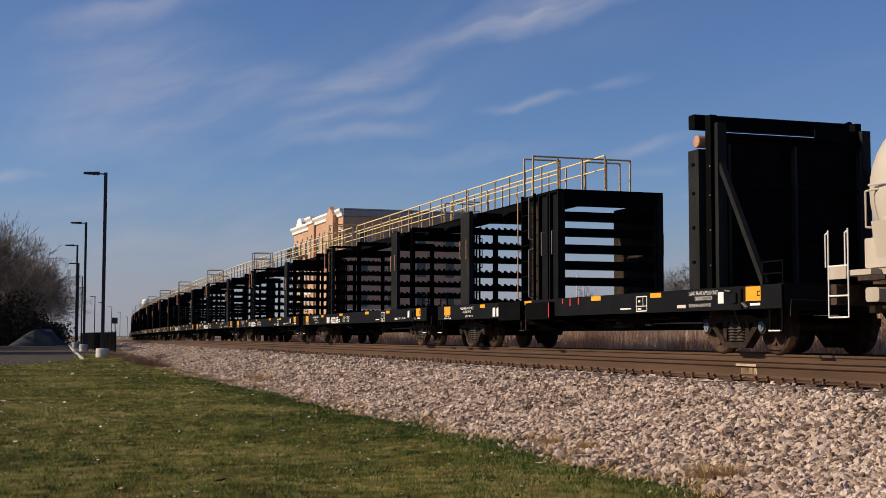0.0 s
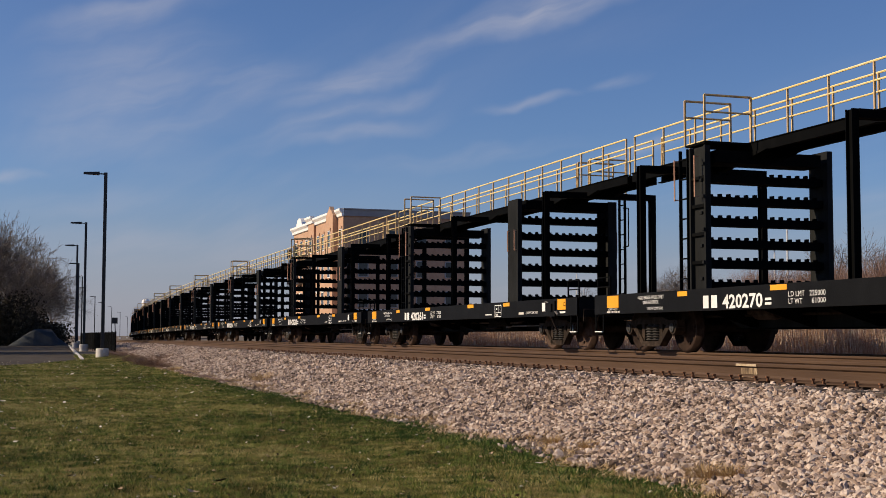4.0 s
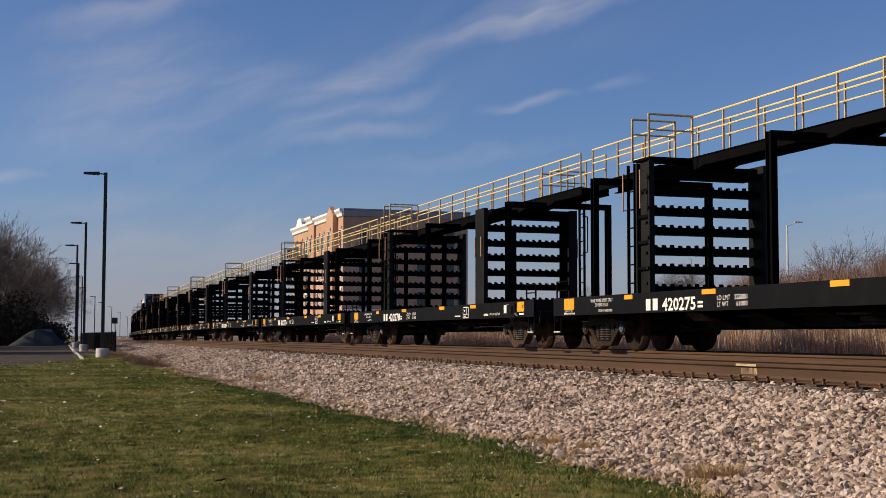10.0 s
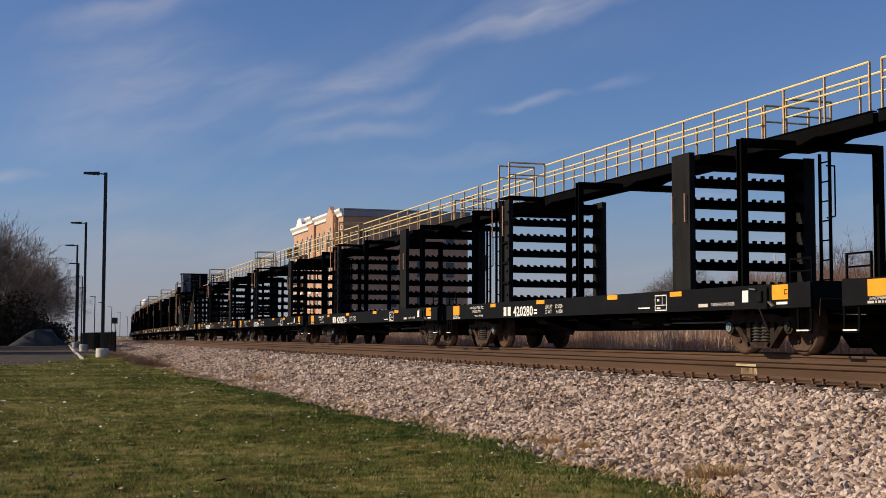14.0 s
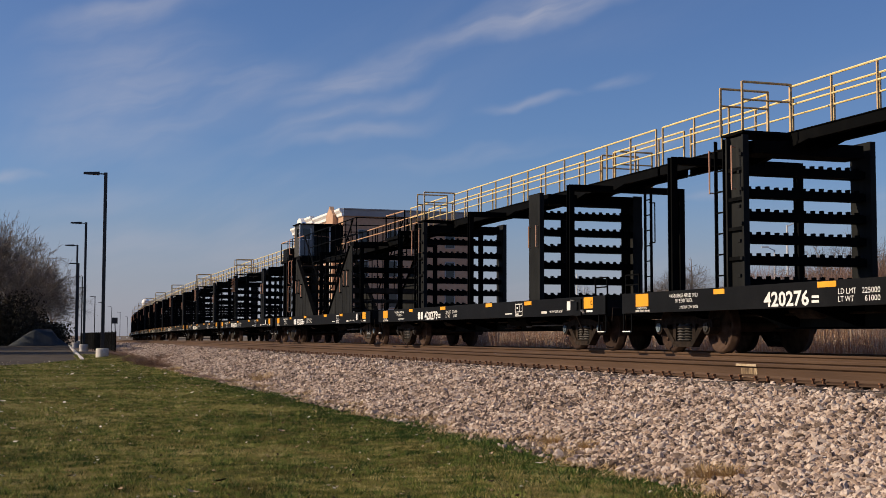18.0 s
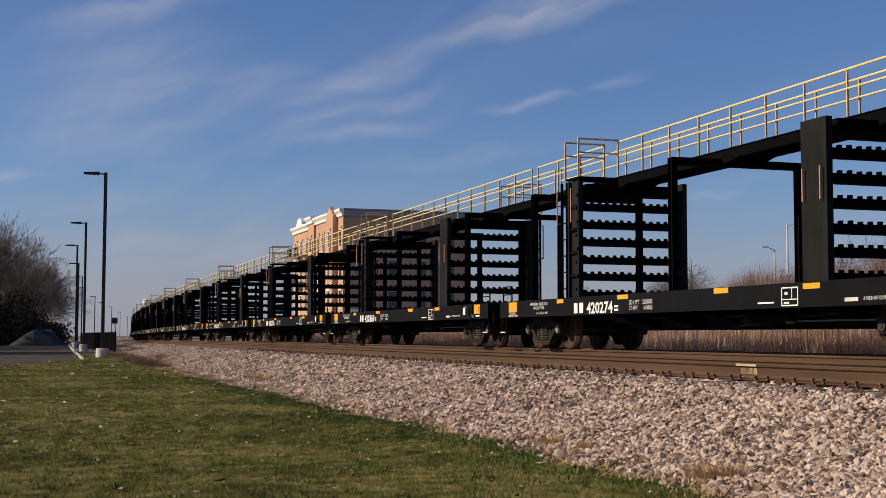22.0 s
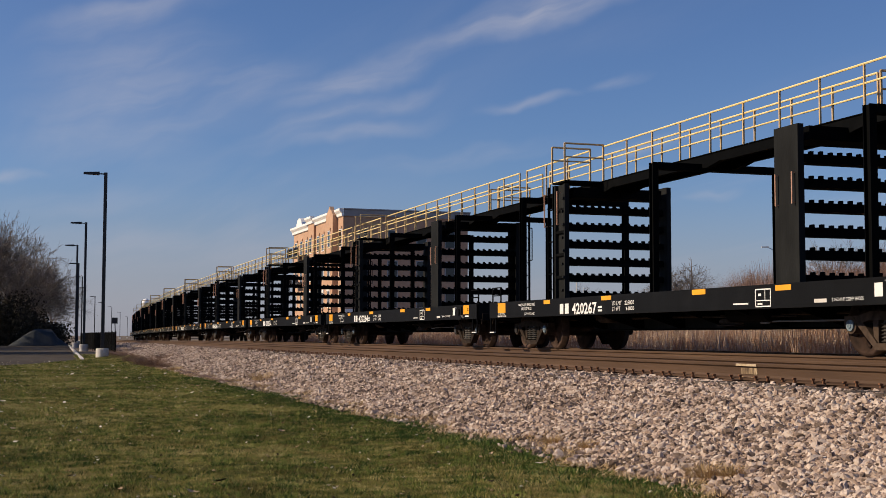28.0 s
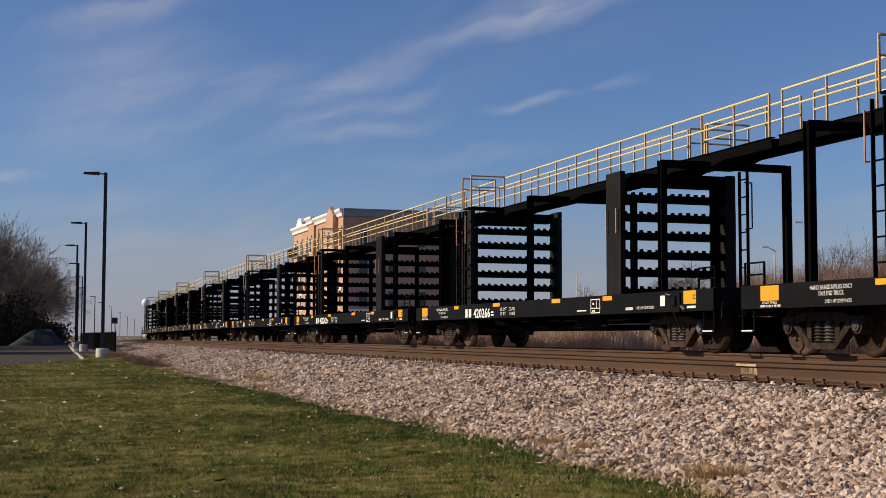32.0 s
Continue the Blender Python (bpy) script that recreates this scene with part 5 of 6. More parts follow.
    for y in (-6.6, 0.0, 6.6):
        part("strap", Mesh().lathe([(y - 0.05, 1.425), (y + 0.05, 1.425)], 40, "y", (0, 0, 2.36)), GREYPAINT, car, "grey tank strap")
    part("dome", Mesh().lathe([(0, 0.5), (0.35, 0.5), (0.42, 0.35)], 16, "z", (0, 0, 4.0)), CREAM, car)
    return car


NUMBERS = {0: "420256", 1: "420268", 2: "420270", 3: "420261", 4: "420260", 5: "420259", 6: "420275", 7: "420278", 8: "420277", 9: "420280", 10: "420273", 11: "420276",
           12: "420279", 13: "420258", 14: "420274", 15: "420269", 16: "420271", 17: "420265", 18: "420267", 19: "420264", 20: "420263", 21: "420266", 22: "420262"}
SHIFT = {-1: -0.45, 0: -0.45, 7: 0.0, 8: 0.0, 9: -0.1, 10: -0.16, 11: -0.05, 12: -0.17, 13: 0.0, 18: -0.36}
model, CARS = rack_car(), []
FAR_MODEL[0] = True
far_model = rack_car()
FAR_MODEL[0] = False
for n in range(NUM_CARS):
    if n == 0:
        car = front_car()
    elif n == 13:
        car = cab_car()
    elif n == 1:
        car = model
    elif n == 24:
        car = far_model
    else:
        car = copy_thing(far_model if n > 24 else model, pose(0, 0, 0))
    CARS.append(car)
for n, car in enumerate(CARS):
    markings(car, NUMBERS.get(n, ""))
    if n in (7, 8, 12, 18, 20):
        car["label"] = "black rail-carrying flat car with racks, walkway and white number " + NUMBERS[n]
lead_car = tank_car()


# ---------------------------------------------------------------- the building behind the train
def building():
    b = thing("brick_building", "four-storey tan brick building with white cornices", "building", m=pose(0, 0, -0.15))
    x0, x1, y0, y1, h = 37.7, 53.0, 148.2, 176.0, 15.4
    part("wall", Mesh().box(x0, x1, y0, y1, -0.2, h), BRICK, b)
    part("parapet", Mesh().box(x0 + 0.1, x1, y0 - 0.02, y0 + 0.4, h, h + 0.55), BRICK, b)
    part("roof", Mesh().box(x0 + 0.3, x1 - 0.3, y0 + 0.4, y1, h, h + 0.3), SLATE, b)
    part("fascia", Mesh().box(x0 - 0.2, x1 + 0.25, y0 - 0.2, y0 - 0.025, h - 0.05, h + 0.72, 0.03).box(x0 - 0.3, x1 + 0.3, y0 - 0.3, y0 - 0.025, h + 0.72, h + 0.86), SLATE, b, "grey metal fascia")
    # bays of the sunlit front, from the near corner back: (start, end, proud, top of the bay)
    for a, e, proud, top, white in ((148.2, 150.6, 0.25, 15.3, True), (150.8, 154.2, 0.9, 15.65, False), (154.5, 162.3, 0.25, 15.3, True), (162.6, 165.9, 0.5, 15.6, True), (166.2, 176.0, 0.2, 15.0, True)):
        bay = part("bay", Mesh().box(x0 - proud, x0, a, e, -0.2, top), BRICK, b)
        if white:
            xa = x0 - proud
            part("cornice", Mesh().prism([(xa, top), (xa - 0.2, top + 0.08), (xa - 0.25, top + 0.4), (xa - 0.5, top + 0.7), (xa - 0.5, top + 0.95), (xa, top + 0.95)], "y", a - 0.1, e + 0.1), CORNICE, bay, "white moulded cornice")
        else:
            part("gable", Mesh().prism([(a - 0.1, top), (e + 0.1, top), (e - 0.7, top + 0.6), ((a + e) / 2 + 0.5, top + 0.75), ((a + e) / 2, top + 1.2), ((a + e) / 2 - 0.5, top + 0.75), (a + 0.7, top + 0.6)], "x", x0 - proud, x0 - proud + 0.5), BRICK, bay, "stepped brick gable")
        k = max(1, round((e - a) / 2.9))
        for i in range(k):
            y = a + (i + 0.5) * (e - a) / k
            for fl in range(4):
                z = 1.0 + 3.6 * fl
                w = part("window", Mesh().box(x0 - proud - 0.06, x0 - proud, y - 0.62, y + 0.62, z, z + 2.1), CORNICE, bay)
                part("pane", Mesh().box(x0 - proud - 0.075, x0 - proud - 0.06, y - 0.5, y + 0.5, z + 0.1, z + 2.0), GLASS, w, "dark window pane")
                part("lintel", Mesh().box(x0 - proud - 0.12, x0 - proud, y - 0.75, y + 0.75, z + 2.1, z + 2.4), CORNICE if fl < 3 else BRICK, w)
    part("pediment", Mesh().prism([(169.3, 15.94), (172.7, 15.94), (172.5, 16.4), (172.0, 16.8), (171.0, 17.0), (170.0, 16.8), (169.5, 16.4)], "x", x0 - 0.6, x0), CORNICE, b, "white arched pediment")
    for a, e in ((166.4, 169.2), (170.4, 173.4)):
        for z in (8.2, 11.8):
            m = Mesh().box(x0 - 1.7, x0 - 0.2, a, e, z - 0.15, z)
            bal = part("balcony", m, LAMP_BLACK, b, "dark railed balcony")
            part("balcony_rail", Mesh().bar((x0 - 1.66, a, z + 1.0), (x0 - 1.66, e, z + 1.0), 0.07), LAMP_BLACK, bal)
            for k in range(12):
                y = a + (e - a) * k / 11
                part("baluster", shared("baluster", lambda: Mesh().bar((0, 0, 0), (0, 0, 1.0), 0.05), LAMP_BLACK), None, bal, "", pose(x0 - 1.66, y, z))
    # shaded end wall
    for i in range(4):
        x = x0 + 2.2 + 3.6 * i
        for fl in range(4):
            z = 1.0 + 3.6 * fl
            w = part("window", Mesh().box(x - 0.65, x + 0.65, y0 - 0.06, y0, z, z + 2.0), SLATE, b)
            part("pane", Mesh().box(x - 0.52, x + 0.52, y0 - 0.075, y0 - 0.06, z + 0.1, z + 1.9), GLASS, w, "dark window pane")
    part("band", Mesh().box(x0 + 0.02, x1, y0 - 0.1, y0, 4.0, 4.4), CORNICE, b, "pale stone band")
    part("plinth", Mesh().box(x0 - 0.3, x1 + 0.1, y0 - 0.14, y0, -0.2, 3.4), STONEWALL, b, "pale stone ground floor")
    part("plinth", Mesh().box(x0 - 0.34, x0, y0, y1, -0.2, 3.4), STONEWALL, b, "pale stone ground floor")
    return b


building()


# ---------------------------------------------------------------- lamps
def lamp(x, y, h=9.4):
    l = thing("street_lamp", "tall dark street lamp on a white concrete base", "street lamp", "lamps along the lot", m=pose(x, y, 0))
    part("base", Mesh().lathe([(-0.2, 0.31), (0.44, 0.31), (0.47, 0.28)], 32, "z"), CONCRETE, l, "white concrete base")
    part("pole", Mesh().bar((0, 0, 0.45), (0, 0, h), 0.16), LAMP_BLACK, l)
    part("arm", Mesh().bar((0, 0, h - 0.08), (-0.35, 0, h - 0.06), 0.06), LAMP_BLACK, l)
    part("head", Mesh().prism([(-0.3, h - 0.13), (-1.05, h - 0.1), (-1.05, h - 0.02), (-0.3, h + 0.02)], "y", -0.17, 0.17), LAMP_BLACK, l)
    return l


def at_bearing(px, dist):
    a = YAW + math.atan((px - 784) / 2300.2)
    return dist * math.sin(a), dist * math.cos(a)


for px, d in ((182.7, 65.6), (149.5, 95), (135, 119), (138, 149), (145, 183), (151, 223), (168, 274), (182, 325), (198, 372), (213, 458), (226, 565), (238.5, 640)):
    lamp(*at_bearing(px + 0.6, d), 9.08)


# ---------------------------------------------------------------- ballast stones
def pebble(seed, cut=False):
    """A crushed stone about 1 across: eight jittered corners, or, cut, twelve with the corners broken off."""
    r = np.random.default_rng(seed)
    if cut:
        v = np.array([p for a in (-1, 1) for b in (-1, 1) for p in ((a, b, 0), (a, 0, b), (0, a, b))], float) * 0.52
        bm = bmesh.new()
        for p in v + r.uniform(-0.13, 0.13, v.shape):
            bm.verts.new(p)
        bmesh.ops.convex_hull(bm, input=bm.verts)
        bmesh.ops.triangulate(bm, faces=bm.faces)
        bm.verts.index_update()
        v = np.array([p.co for p in bm.verts])
        f = np.array([[p.index for p in q.verts] for q in bm.faces])
        bm.free()
    else:
        v = np.array([(x, y, z) for x in (-1, 1) for y in (-1, 1) for z in (-1, 1)], float) * 0.46
        v += r.uniform(-0.15, 0.15, (8, 3))
        f = np.array([(0, 1, 3), (0, 3, 2), (4, 6, 7), (4, 7, 5), (0, 4, 5), (0, 5, 1), (2, 3, 7), (2, 7, 6), (0, 2, 6), (0, 6, 4), (1, 5, 7), (1, 7, 3)])
    return v * np.array([1.15, r.uniform(0.6, 1.0), r.uniform(0.42, 0.7)]), f


def lie(r, k):
    """k turns of stones that lie on a flat side, tipped a little."""
    a, p, q = r.uniform(0, 2 * np.pi, k), r.normal(0, 0.6, k), r.normal(0, 0.6, k)
    one, nil = np.ones(k), np.zeros(k)
    rz = np.stack([np.cos(a), -np.sin(a), nil, np.sin(a), np.cos(a), nil, nil, nil, one], -1).reshape(k, 3, 3)
    rx = np.stack([one, nil, nil, nil, np.cos(p), -np.sin(p), nil, np.sin(p), np.cos(p)], -1).reshape(k, 3, 3)
    ry = np.stack([np.cos(q), nil, np.sin(q), nil, one, nil, -np.sin(q), nil, np.cos(q)], -1).reshape(k, 3, 3)
    return rx @ ry @ rz


def bank_z(lat):
    return np.interp(lat, [4.4, 4.9, 7.0, 7.35, 7.75], [0.0, 0.02, 0.535, 0.565, 0.572])


def line_points(s, lat, z):
    k = 0.5 * K1 * s * s
    return np.stack([k + lat, s - lat * K1 * s, z - dip(s)], -1)


bed = bpy.data.objects["ballast_bed"]
PEBBLES = [pebble(i) for i in range(14)]
BROKEN = [pebble(40 + i, True) for i in range(14)]


def scatter_stones(count, s0, s1, size0, size1, seed, lat0=4.62, lat1=7.74, power=1.0, kinds=PEBBLES):
    r = np.random.default_rng(seed)
    vs, fs, o = [], [], 0
    for v, f in kinds:
        k = count // len(kinds)
        s = s0 + (s1 - s0) * r.uniform(0, 1, k) ** power
        lat = r.uniform(lat0, lat1, k)
        keep = lat > 4.95 + 0.16 * np.sin(s * 1.7) + 0.1 * np.sin(s * 5.3) - 0.55 * (r.uniform(0, 1, k) < 0.06) - 0.45 * np.clip((11 - s) / 4, 0, 1)
        s, lat = s[keep], lat[keep]
        k = len(s)
        size = r.uniform(size0, size1, k) * (0.75 + 0.6 * r.uniform(0, 1, k) ** 4)
        c = line_points(s, lat, bank_z(lat) + size * 0.12)
        w = np.einsum("kij,vj->kvi", lie(r, k), v) * size[:, None, None] + c[:, None, :]
        vs.append(w.reshape(-1, 3))
        fs.append((f[None] + (np.arange(k) * len(v))[:, None, None]).reshape(-1, 3) + o)
        o += k * len(v)
    return np.concatenate(vs), np.concatenate(fs)


v, f = scatter_stones(33000, 6.2, 13.2, 0.03, 0.062, 11, power=1.1, kinds=BROKEN)
tagged(part("ballast_stones", swarm("ballast_stones", v, f, STONE), None, bed), "loose pinkish grey crushed stones", kind="stuff")
v, f = scatter_stones(45000, 13, 24, 0.034, 0.064, 14, power=1.1)
tagged(part("ballast_stones", swarm("ballast_stones", v, f, STONE), None, bed), "loose pinkish grey crushed stones", kind="stuff")
v, f = scatter_stones(46000, 23, 66, 0.042, 0.074, 12, power=1.2)
tagged(part("ballast_stones", swarm("ballast_stones", v, f, STONE), None, bed), "loose pinkish grey crushed stones", kind="stuff")
v, f = scatter_stones(16000, 64, 130, 0.06, 0.12, 13, power=1.1)
tagged(part("ballast_stones", swarm("ballast_stones", v, f, STONE), None, bed), "loose pinkish grey crushed stones", kind="stuff")
# the stones nearest to the lawn's corner, one by one
_r = np.random.default_rng(5)
stone_meshes = [swarm("stone", v, f, STONE_ONE) for v, f in BROKEN]
for i in range(290):
    s, lat = 6.4 + 4.6 * _r.uniform() ** 1.2, _r.uniform(4.75, 7.5)
    size = _r.uniform(0.04, 0.075)
    p = line_points(np.array(s), np.array(lat), bank_z(lat) + size * 0.25)
    part("stone", stone_meshes[i % 14], None, bed, "", Matrix.Translation(p) @ Euler(_r.uniform(0, 6.28, 3)).to_matrix().to_4x4() @ Matrix.Scale(size, 4))

# ---------------------------------------------------------------- ties, plates and spikes of the near track
tie_mesh = Mesh().box(-1.3, 1.3, -0.11, 0.11, -0.17, 0.0, 0.012).data("tie", TIE)
plate_mesh = Mesh().box(-0.19, 0.19, -0.095, 0.095, 0.0, 0.018).data("tie_plate", STEEL_DARK)
spike_mesh = Mesh().bar((0, 0, 0), (0, 0, 0.045), 0.02).box(-0.024, 0.014, -0.014, 0.014, 0.036, 0.052).data("spike", SPIKE)
for i in range(72):
    s = 7.0 + 0.53 * i
    m = Matrix.Translation(on_line(s, D_NEAR, NEAR_Z - 0.204)) @ pose(0, 0, 0, 0, 0, -math.degrees(heading(s)) + _r.uniform(-1, 1))
    part("tie", tie_mesh, None, near_track, "", m)
    e = Matrix.Translation(on_line(s, D_NEAR - 0.7535, NEAR_Z - 0.203)) @ pose(0, 0, 0, 0, 0, -math.degrees(heading(s)))
    part("tie_plate", plate_mesh, None, near_track, "", e)
    for dy in (-0.1, 0.09):
        part("spike", spike_mesh, None, near_track, "", e @ pose(-0.095, dy + _r.uniform(-0.03, 0.03), 0.012 + _r.uniform(-0.004, 0.012), _r.uniform(-8, 8), _r.uniform(-8, 8), 0))
# bright strip on the rail head and two mottled patches below it
for s0, s1, z0, z1, name, mat_ in ((12.48, 12.90, -0.036, -0.010, "weld_mark", BRIGHT), (12.50, 12.84, -0.125, -0.056, "ground_patch", DULLSPOT), (12.58, 12.82, -0.168, -0.152, "ground_patch", DULLSPOT)):
    m = Mesh()
    x = -0.0385 if z0 > -0.05 else (-0.0125 if z1 > -0.1 else -0.024)
    m.add([on_line(s, D_NEAR - 0.7535 + x - d, NEAR_Z + z) for s in (s0, s1) for z in (z0, z1) for d in (0, 0.003)], [(0, 1, 3, 2), (4, 6, 7, 5), (0, 4, 5, 1), (2, 3, 7, 6), (0, 2, 6, 4), (1, 5, 7, 3)])
    part(name, m, mat_, near_track, "bright mark by the rail weld")

# ---------------------------------------------------------------- grass, leaves, weeds
def blades(count, x0, x1, y0, y1, h0, h1, w, seed, power=1.0, lean=1.2):
    r = np.random.default_rng(seed)
    y = y0 + (y1 - y0) * r.uniform(0, 1, count) ** power
    x = r.uniform(x0, x1, count)
    edge = 4.86 + 0.16 * np.sin(y * 1.7) + 0.1 * np.sin(y * 5.3) - 0.45 * np.clip((11 - y) / 4, 0, 1)
    xx = x + 0.5 * K1 * y ** 2
    ok = (x < edge) & (y < lot_edge(xx))
    x, y = xx[ok], y[ok]
    k = len(x)
    tuft = np.sin(x * 7.1 + 2.0 * np.sin(y * 3.1)) * np.sin(y * 5.7 + 1.7 * np.sin(x * 4.3))
    h = r.uniform(h0, h1, k) * (0.85 + 0.3 * tuft + 0.5 * r.uniform(0, 1, k) ** 8)
    a = r.uniform(0, 2 * np.pi, k)
    bend, b2 = r.uniform(-lean, lean, k) * h, r.uniform(-lean, lean, k) * h
    z = ground_z(x, y)
    base = np.stack([x, y, z - 0.01], -1)
    side = np.stack([np.cos(a), np.sin(a), np.zeros(k)], -1) * (w * r.uniform(0.6, 1.3, k))[:, None]
    tip = np.stack([x + bend, y + b2, z + h], -1)
    v = np.stack([base - side, base + side, tip], 1).reshape(-1, 3)
    return v, np.arange(3 * k).reshape(-1, 3)


lawn = bpy.data.objects["lawn"]
for args in ((150000, -1.0, 5.2, 6.4, 13, 0.01, 0.028, 0.0026, 21, 1.1), (120000, -1.2, 5.2, 13, 25, 0.012, 0.034, 0.004, 22, 1.1), (90000, -1.5, 5.3, 25, 48, 0.016, 0.042, 0.007, 23), (40000, -1.5, 5.3, 48, 78, 0.025, 0.06, 0.014, 24)):
    v, f = blades(*args)
    tagged(part("grass", swarm("grass", v, f, BLADE), None, lawn), "short olive-green grass blades", kind="stuff")


# brown patches and lighter tufts in the lawn
def patchy(count, y0, y1, h0, h1, w, seed, level, size):
    r = np.random.default_rng(seed)
    v, f = blades(count, -1.2, 5.2, y0, y1, h0, h1, w, seed + 1)
    c = v[::3]
    keep = np.sin(c[:, 0] * 1.9 * size + 1.7 * np.sin(c[:, 1] * 0.9 * size + seed)) * np.sin(c[:, 1] * 1.3 * size + 1.4 * np.sin(c[:, 0] * 1.1 * size)) + r.normal(0, 0.2, len(c)) > level
    v = v.reshape(-1, 3, 3)[keep].reshape(-1, 3)
    return v, np.arange(len(v)).reshape(-1, 3)


for y0, y1, w in ((6.4, 16, 0.0035), (16, 50, 0.007)):
    v, f = patchy(150000, y0, y1, 0.012, 0.032, w, 201, 0.5, 2.3)
    tagged(part("brown_grass", swarm("brown_grass", v, f, DRYBLADE), None, lawn), "browned dry patches in the lawn", kind="stuff")
    v, f = patchy(110000, y0, y1, 0.022, 0.055, w, 301, 0.55, 4.6)
    tagged(part("grass_tufts", swarm("grass_tufts", v, f, TUFT), None, lawn), "taller green grass tufts", kind="stuff")


def edge_grass(count, seed):
    """Longer deep green grass along the foot of the stones."""
    r = np.random.default_rng(seed)
    v, f = blades(count, 2.2, 5.0, 6.4, 34, 0.02, 0.05, 0.005, seed)
    c = v[::3]
    away = 4.86 - (c[:, 0] - 0.5 * K1 * c[:, 1] ** 2)
    keep = r.uniform(0, 1, len(c)) < np.exp(-(away / (0.45 + 0.3 * np.sin(c[:, 1] * 0.8) ** 2)) ** 2) * 0.9
    v = v.reshape(-1, 3, 3)[keep].reshape(-1, 3)
    return v, np.arange(len(v)).reshape(-1, 3)


v, f = edge_grass(190000, 41)
tagged(part("edge_grass", swarm("edge_grass", v, f, EDGEBLADE), None, lawn), "longer deep green grass beside the stones", kind="stuff")
v, f = patchy(150000, 6.4, 18, 0.02, 0.045, 0.004, 401, 0.6, 5.2)
tagged(part("dark_grass", swarm("dark_grass", v, f, EDGEBLADE), None, lawn), "darker green tufts in the lawn", kind="stuff")


def thatch(count, seed):
    """Dry straw along the seam of lawn and stones."""
    r = np.random.default_rng(seed)
    s = 6.5 + 50 * r.uniform(0, 1, count) ** 1.4
    lat = 4.92 + 0.16 * np.sin(s * 1.7) + 0.1 * np.sin(s * 5.3) - 0.45 * np.clip((11 - s) / 4, 0, 1) + r.normal(0, 0.13, count)
    a = r.uniform(0, 6.28, count)
    ln = r.uniform(0.03, 0.1, count)
    p = line_points(s, lat, bank_z(lat) + 0.012)
    q = p + np.stack([np.cos(a) * ln, np.sin(a) * ln, r.uniform(0.005, 0.05, count)], -1)
    side = np.stack([-np.sin(a), np.cos(a), 0 * a], -1) * 0.004
    v = np.stack([p - side, p + side, q], 1).reshape(-1, 3)
    return v, np.arange(3 * count).reshape(-1, 3)


v, f = thatch(16000, 33)
tagged(part("dry_thatch", swarm("dry_thatch", v, f, STRAW), None, lawn), "dry straw along the lawn's edge", kind="stuff")


def leaf_litter(seed, count, big):
    r = np.random.default_rng(seed)
    m = Mesh()
    for i in range(count):
        y = 7.0 + 50 * r.uniform() ** 1.3
        x = r.uniform(-0.8, 4.7)
        w = r.uniform(0.008, 0.022) * (1 + y / 55) * (big if r.uniform() < 0.12 else 1)
        z = float(ground_z(x, y)) + 0.02 + r.uniform(0, 0.02)
        t = Matrix.Translation((x, y, z)) @ Euler(r.uniform(-0.35, 0.35, 3) + np.array([0, 0, r.uniform(0, 6)])).to_matrix().to_4x4()
        pts = [(-w, 0, 0.008), (-0.35 * w, -0.55 * w, 0), (0.6 * w, -0.5 * w, 0.004), (1.1 * w, 0, 0.012), (0.5 * w, 0.6 * w, 0.002), (-0.4 * w, 0.5 * w, 0.006), (0, 0, -0.006)]
        m.add([t @ Vector(p) for p in pts], [(6, 0, 1), (6, 1, 2), (6, 2, 3), (6, 3, 4), (6, 4, 5), (6, 5, 0)])
    return m


litter = part("fallen_leaves", leaf_litter(31, 560, 1.9), LEAF)
tagged(litter, "pale dry leaves scattered over the lawn", "leaves", kind="stuff")
tagged(part("dead_leaves", leaf_litter(32, 120, 2.6), DEADLEAF), "dark brown dead leaves scattered over the lawn", "leaves", kind="stuff")


# reddish soil showing along the ballast's foot, further on
edge_soil = Mesh()
_v = []
for k in range(24):
    s = 30 + 2 * k
    up = 0.2 * max(0.0, min(1.0, (s - 56) / 10))
    _v += [on_line(s, 4.66 + 0.06 * math.sin(s), 0.01 + up), on_line(s, 4.8, 0.05 + up), on_line(s, 4.84 + 0.24 * min(1, k / 8) + 0.06 * math.sin(s * 1.7), 0.06 + up)]
edge_soil.add(_v, [(3 * k + j, 3 * k + j + 1, 3 * k + j + 4, 3 * k + j + 3) for k in range(23) for j in (0, 1)])
tagged(part("soil_edge", edge_soil, REDSOIL), "reddish bare soil along the ballast's foot", "soil", kind="structure")


def weed(s, lat, size, seed, stuff_mat=STRAW):
    r = np.random.default_rng(seed)
    k = 420
    a, rad = r.uniform(0, 6.28, k), size * np.sqrt(r.uniform(0, 1, k)) * 0.5
    base = np.stack([rad * np.cos(a), rad * np.sin(a) * 1.3, np.zeros(k)], -1)
    out = np.stack([np.cos(a), np.sin(a), np.zeros(k)], -1) * (r.uniform(0.1, 0.7, k) * size)[:, None]
    tip = base + out + np.stack([r.normal(0, 0.05, k), r.normal(0, 0.05, k), r.uniform(0.15, 0.5, k)], -1) * size
    side = np.stack([-np.sin(a), np.cos(a), np.zeros(k)], -1) * 0.003
    v = np.stack([base - side, base + side, tip], 1).reshape(-1, 3)
    p = on_line(s, lat, float(bank_z(lat)) + 0.01)
    t = thing("dry_weed", "tuft of dry weeds at the ballast's foot", "weed", "weeds by the track", m=Matrix.Translation(p))
    part("dry_tuft", swarm("dry_tuft", v, np.arange(3 * k).reshape(-1, 3), stuff_mat), None, t)


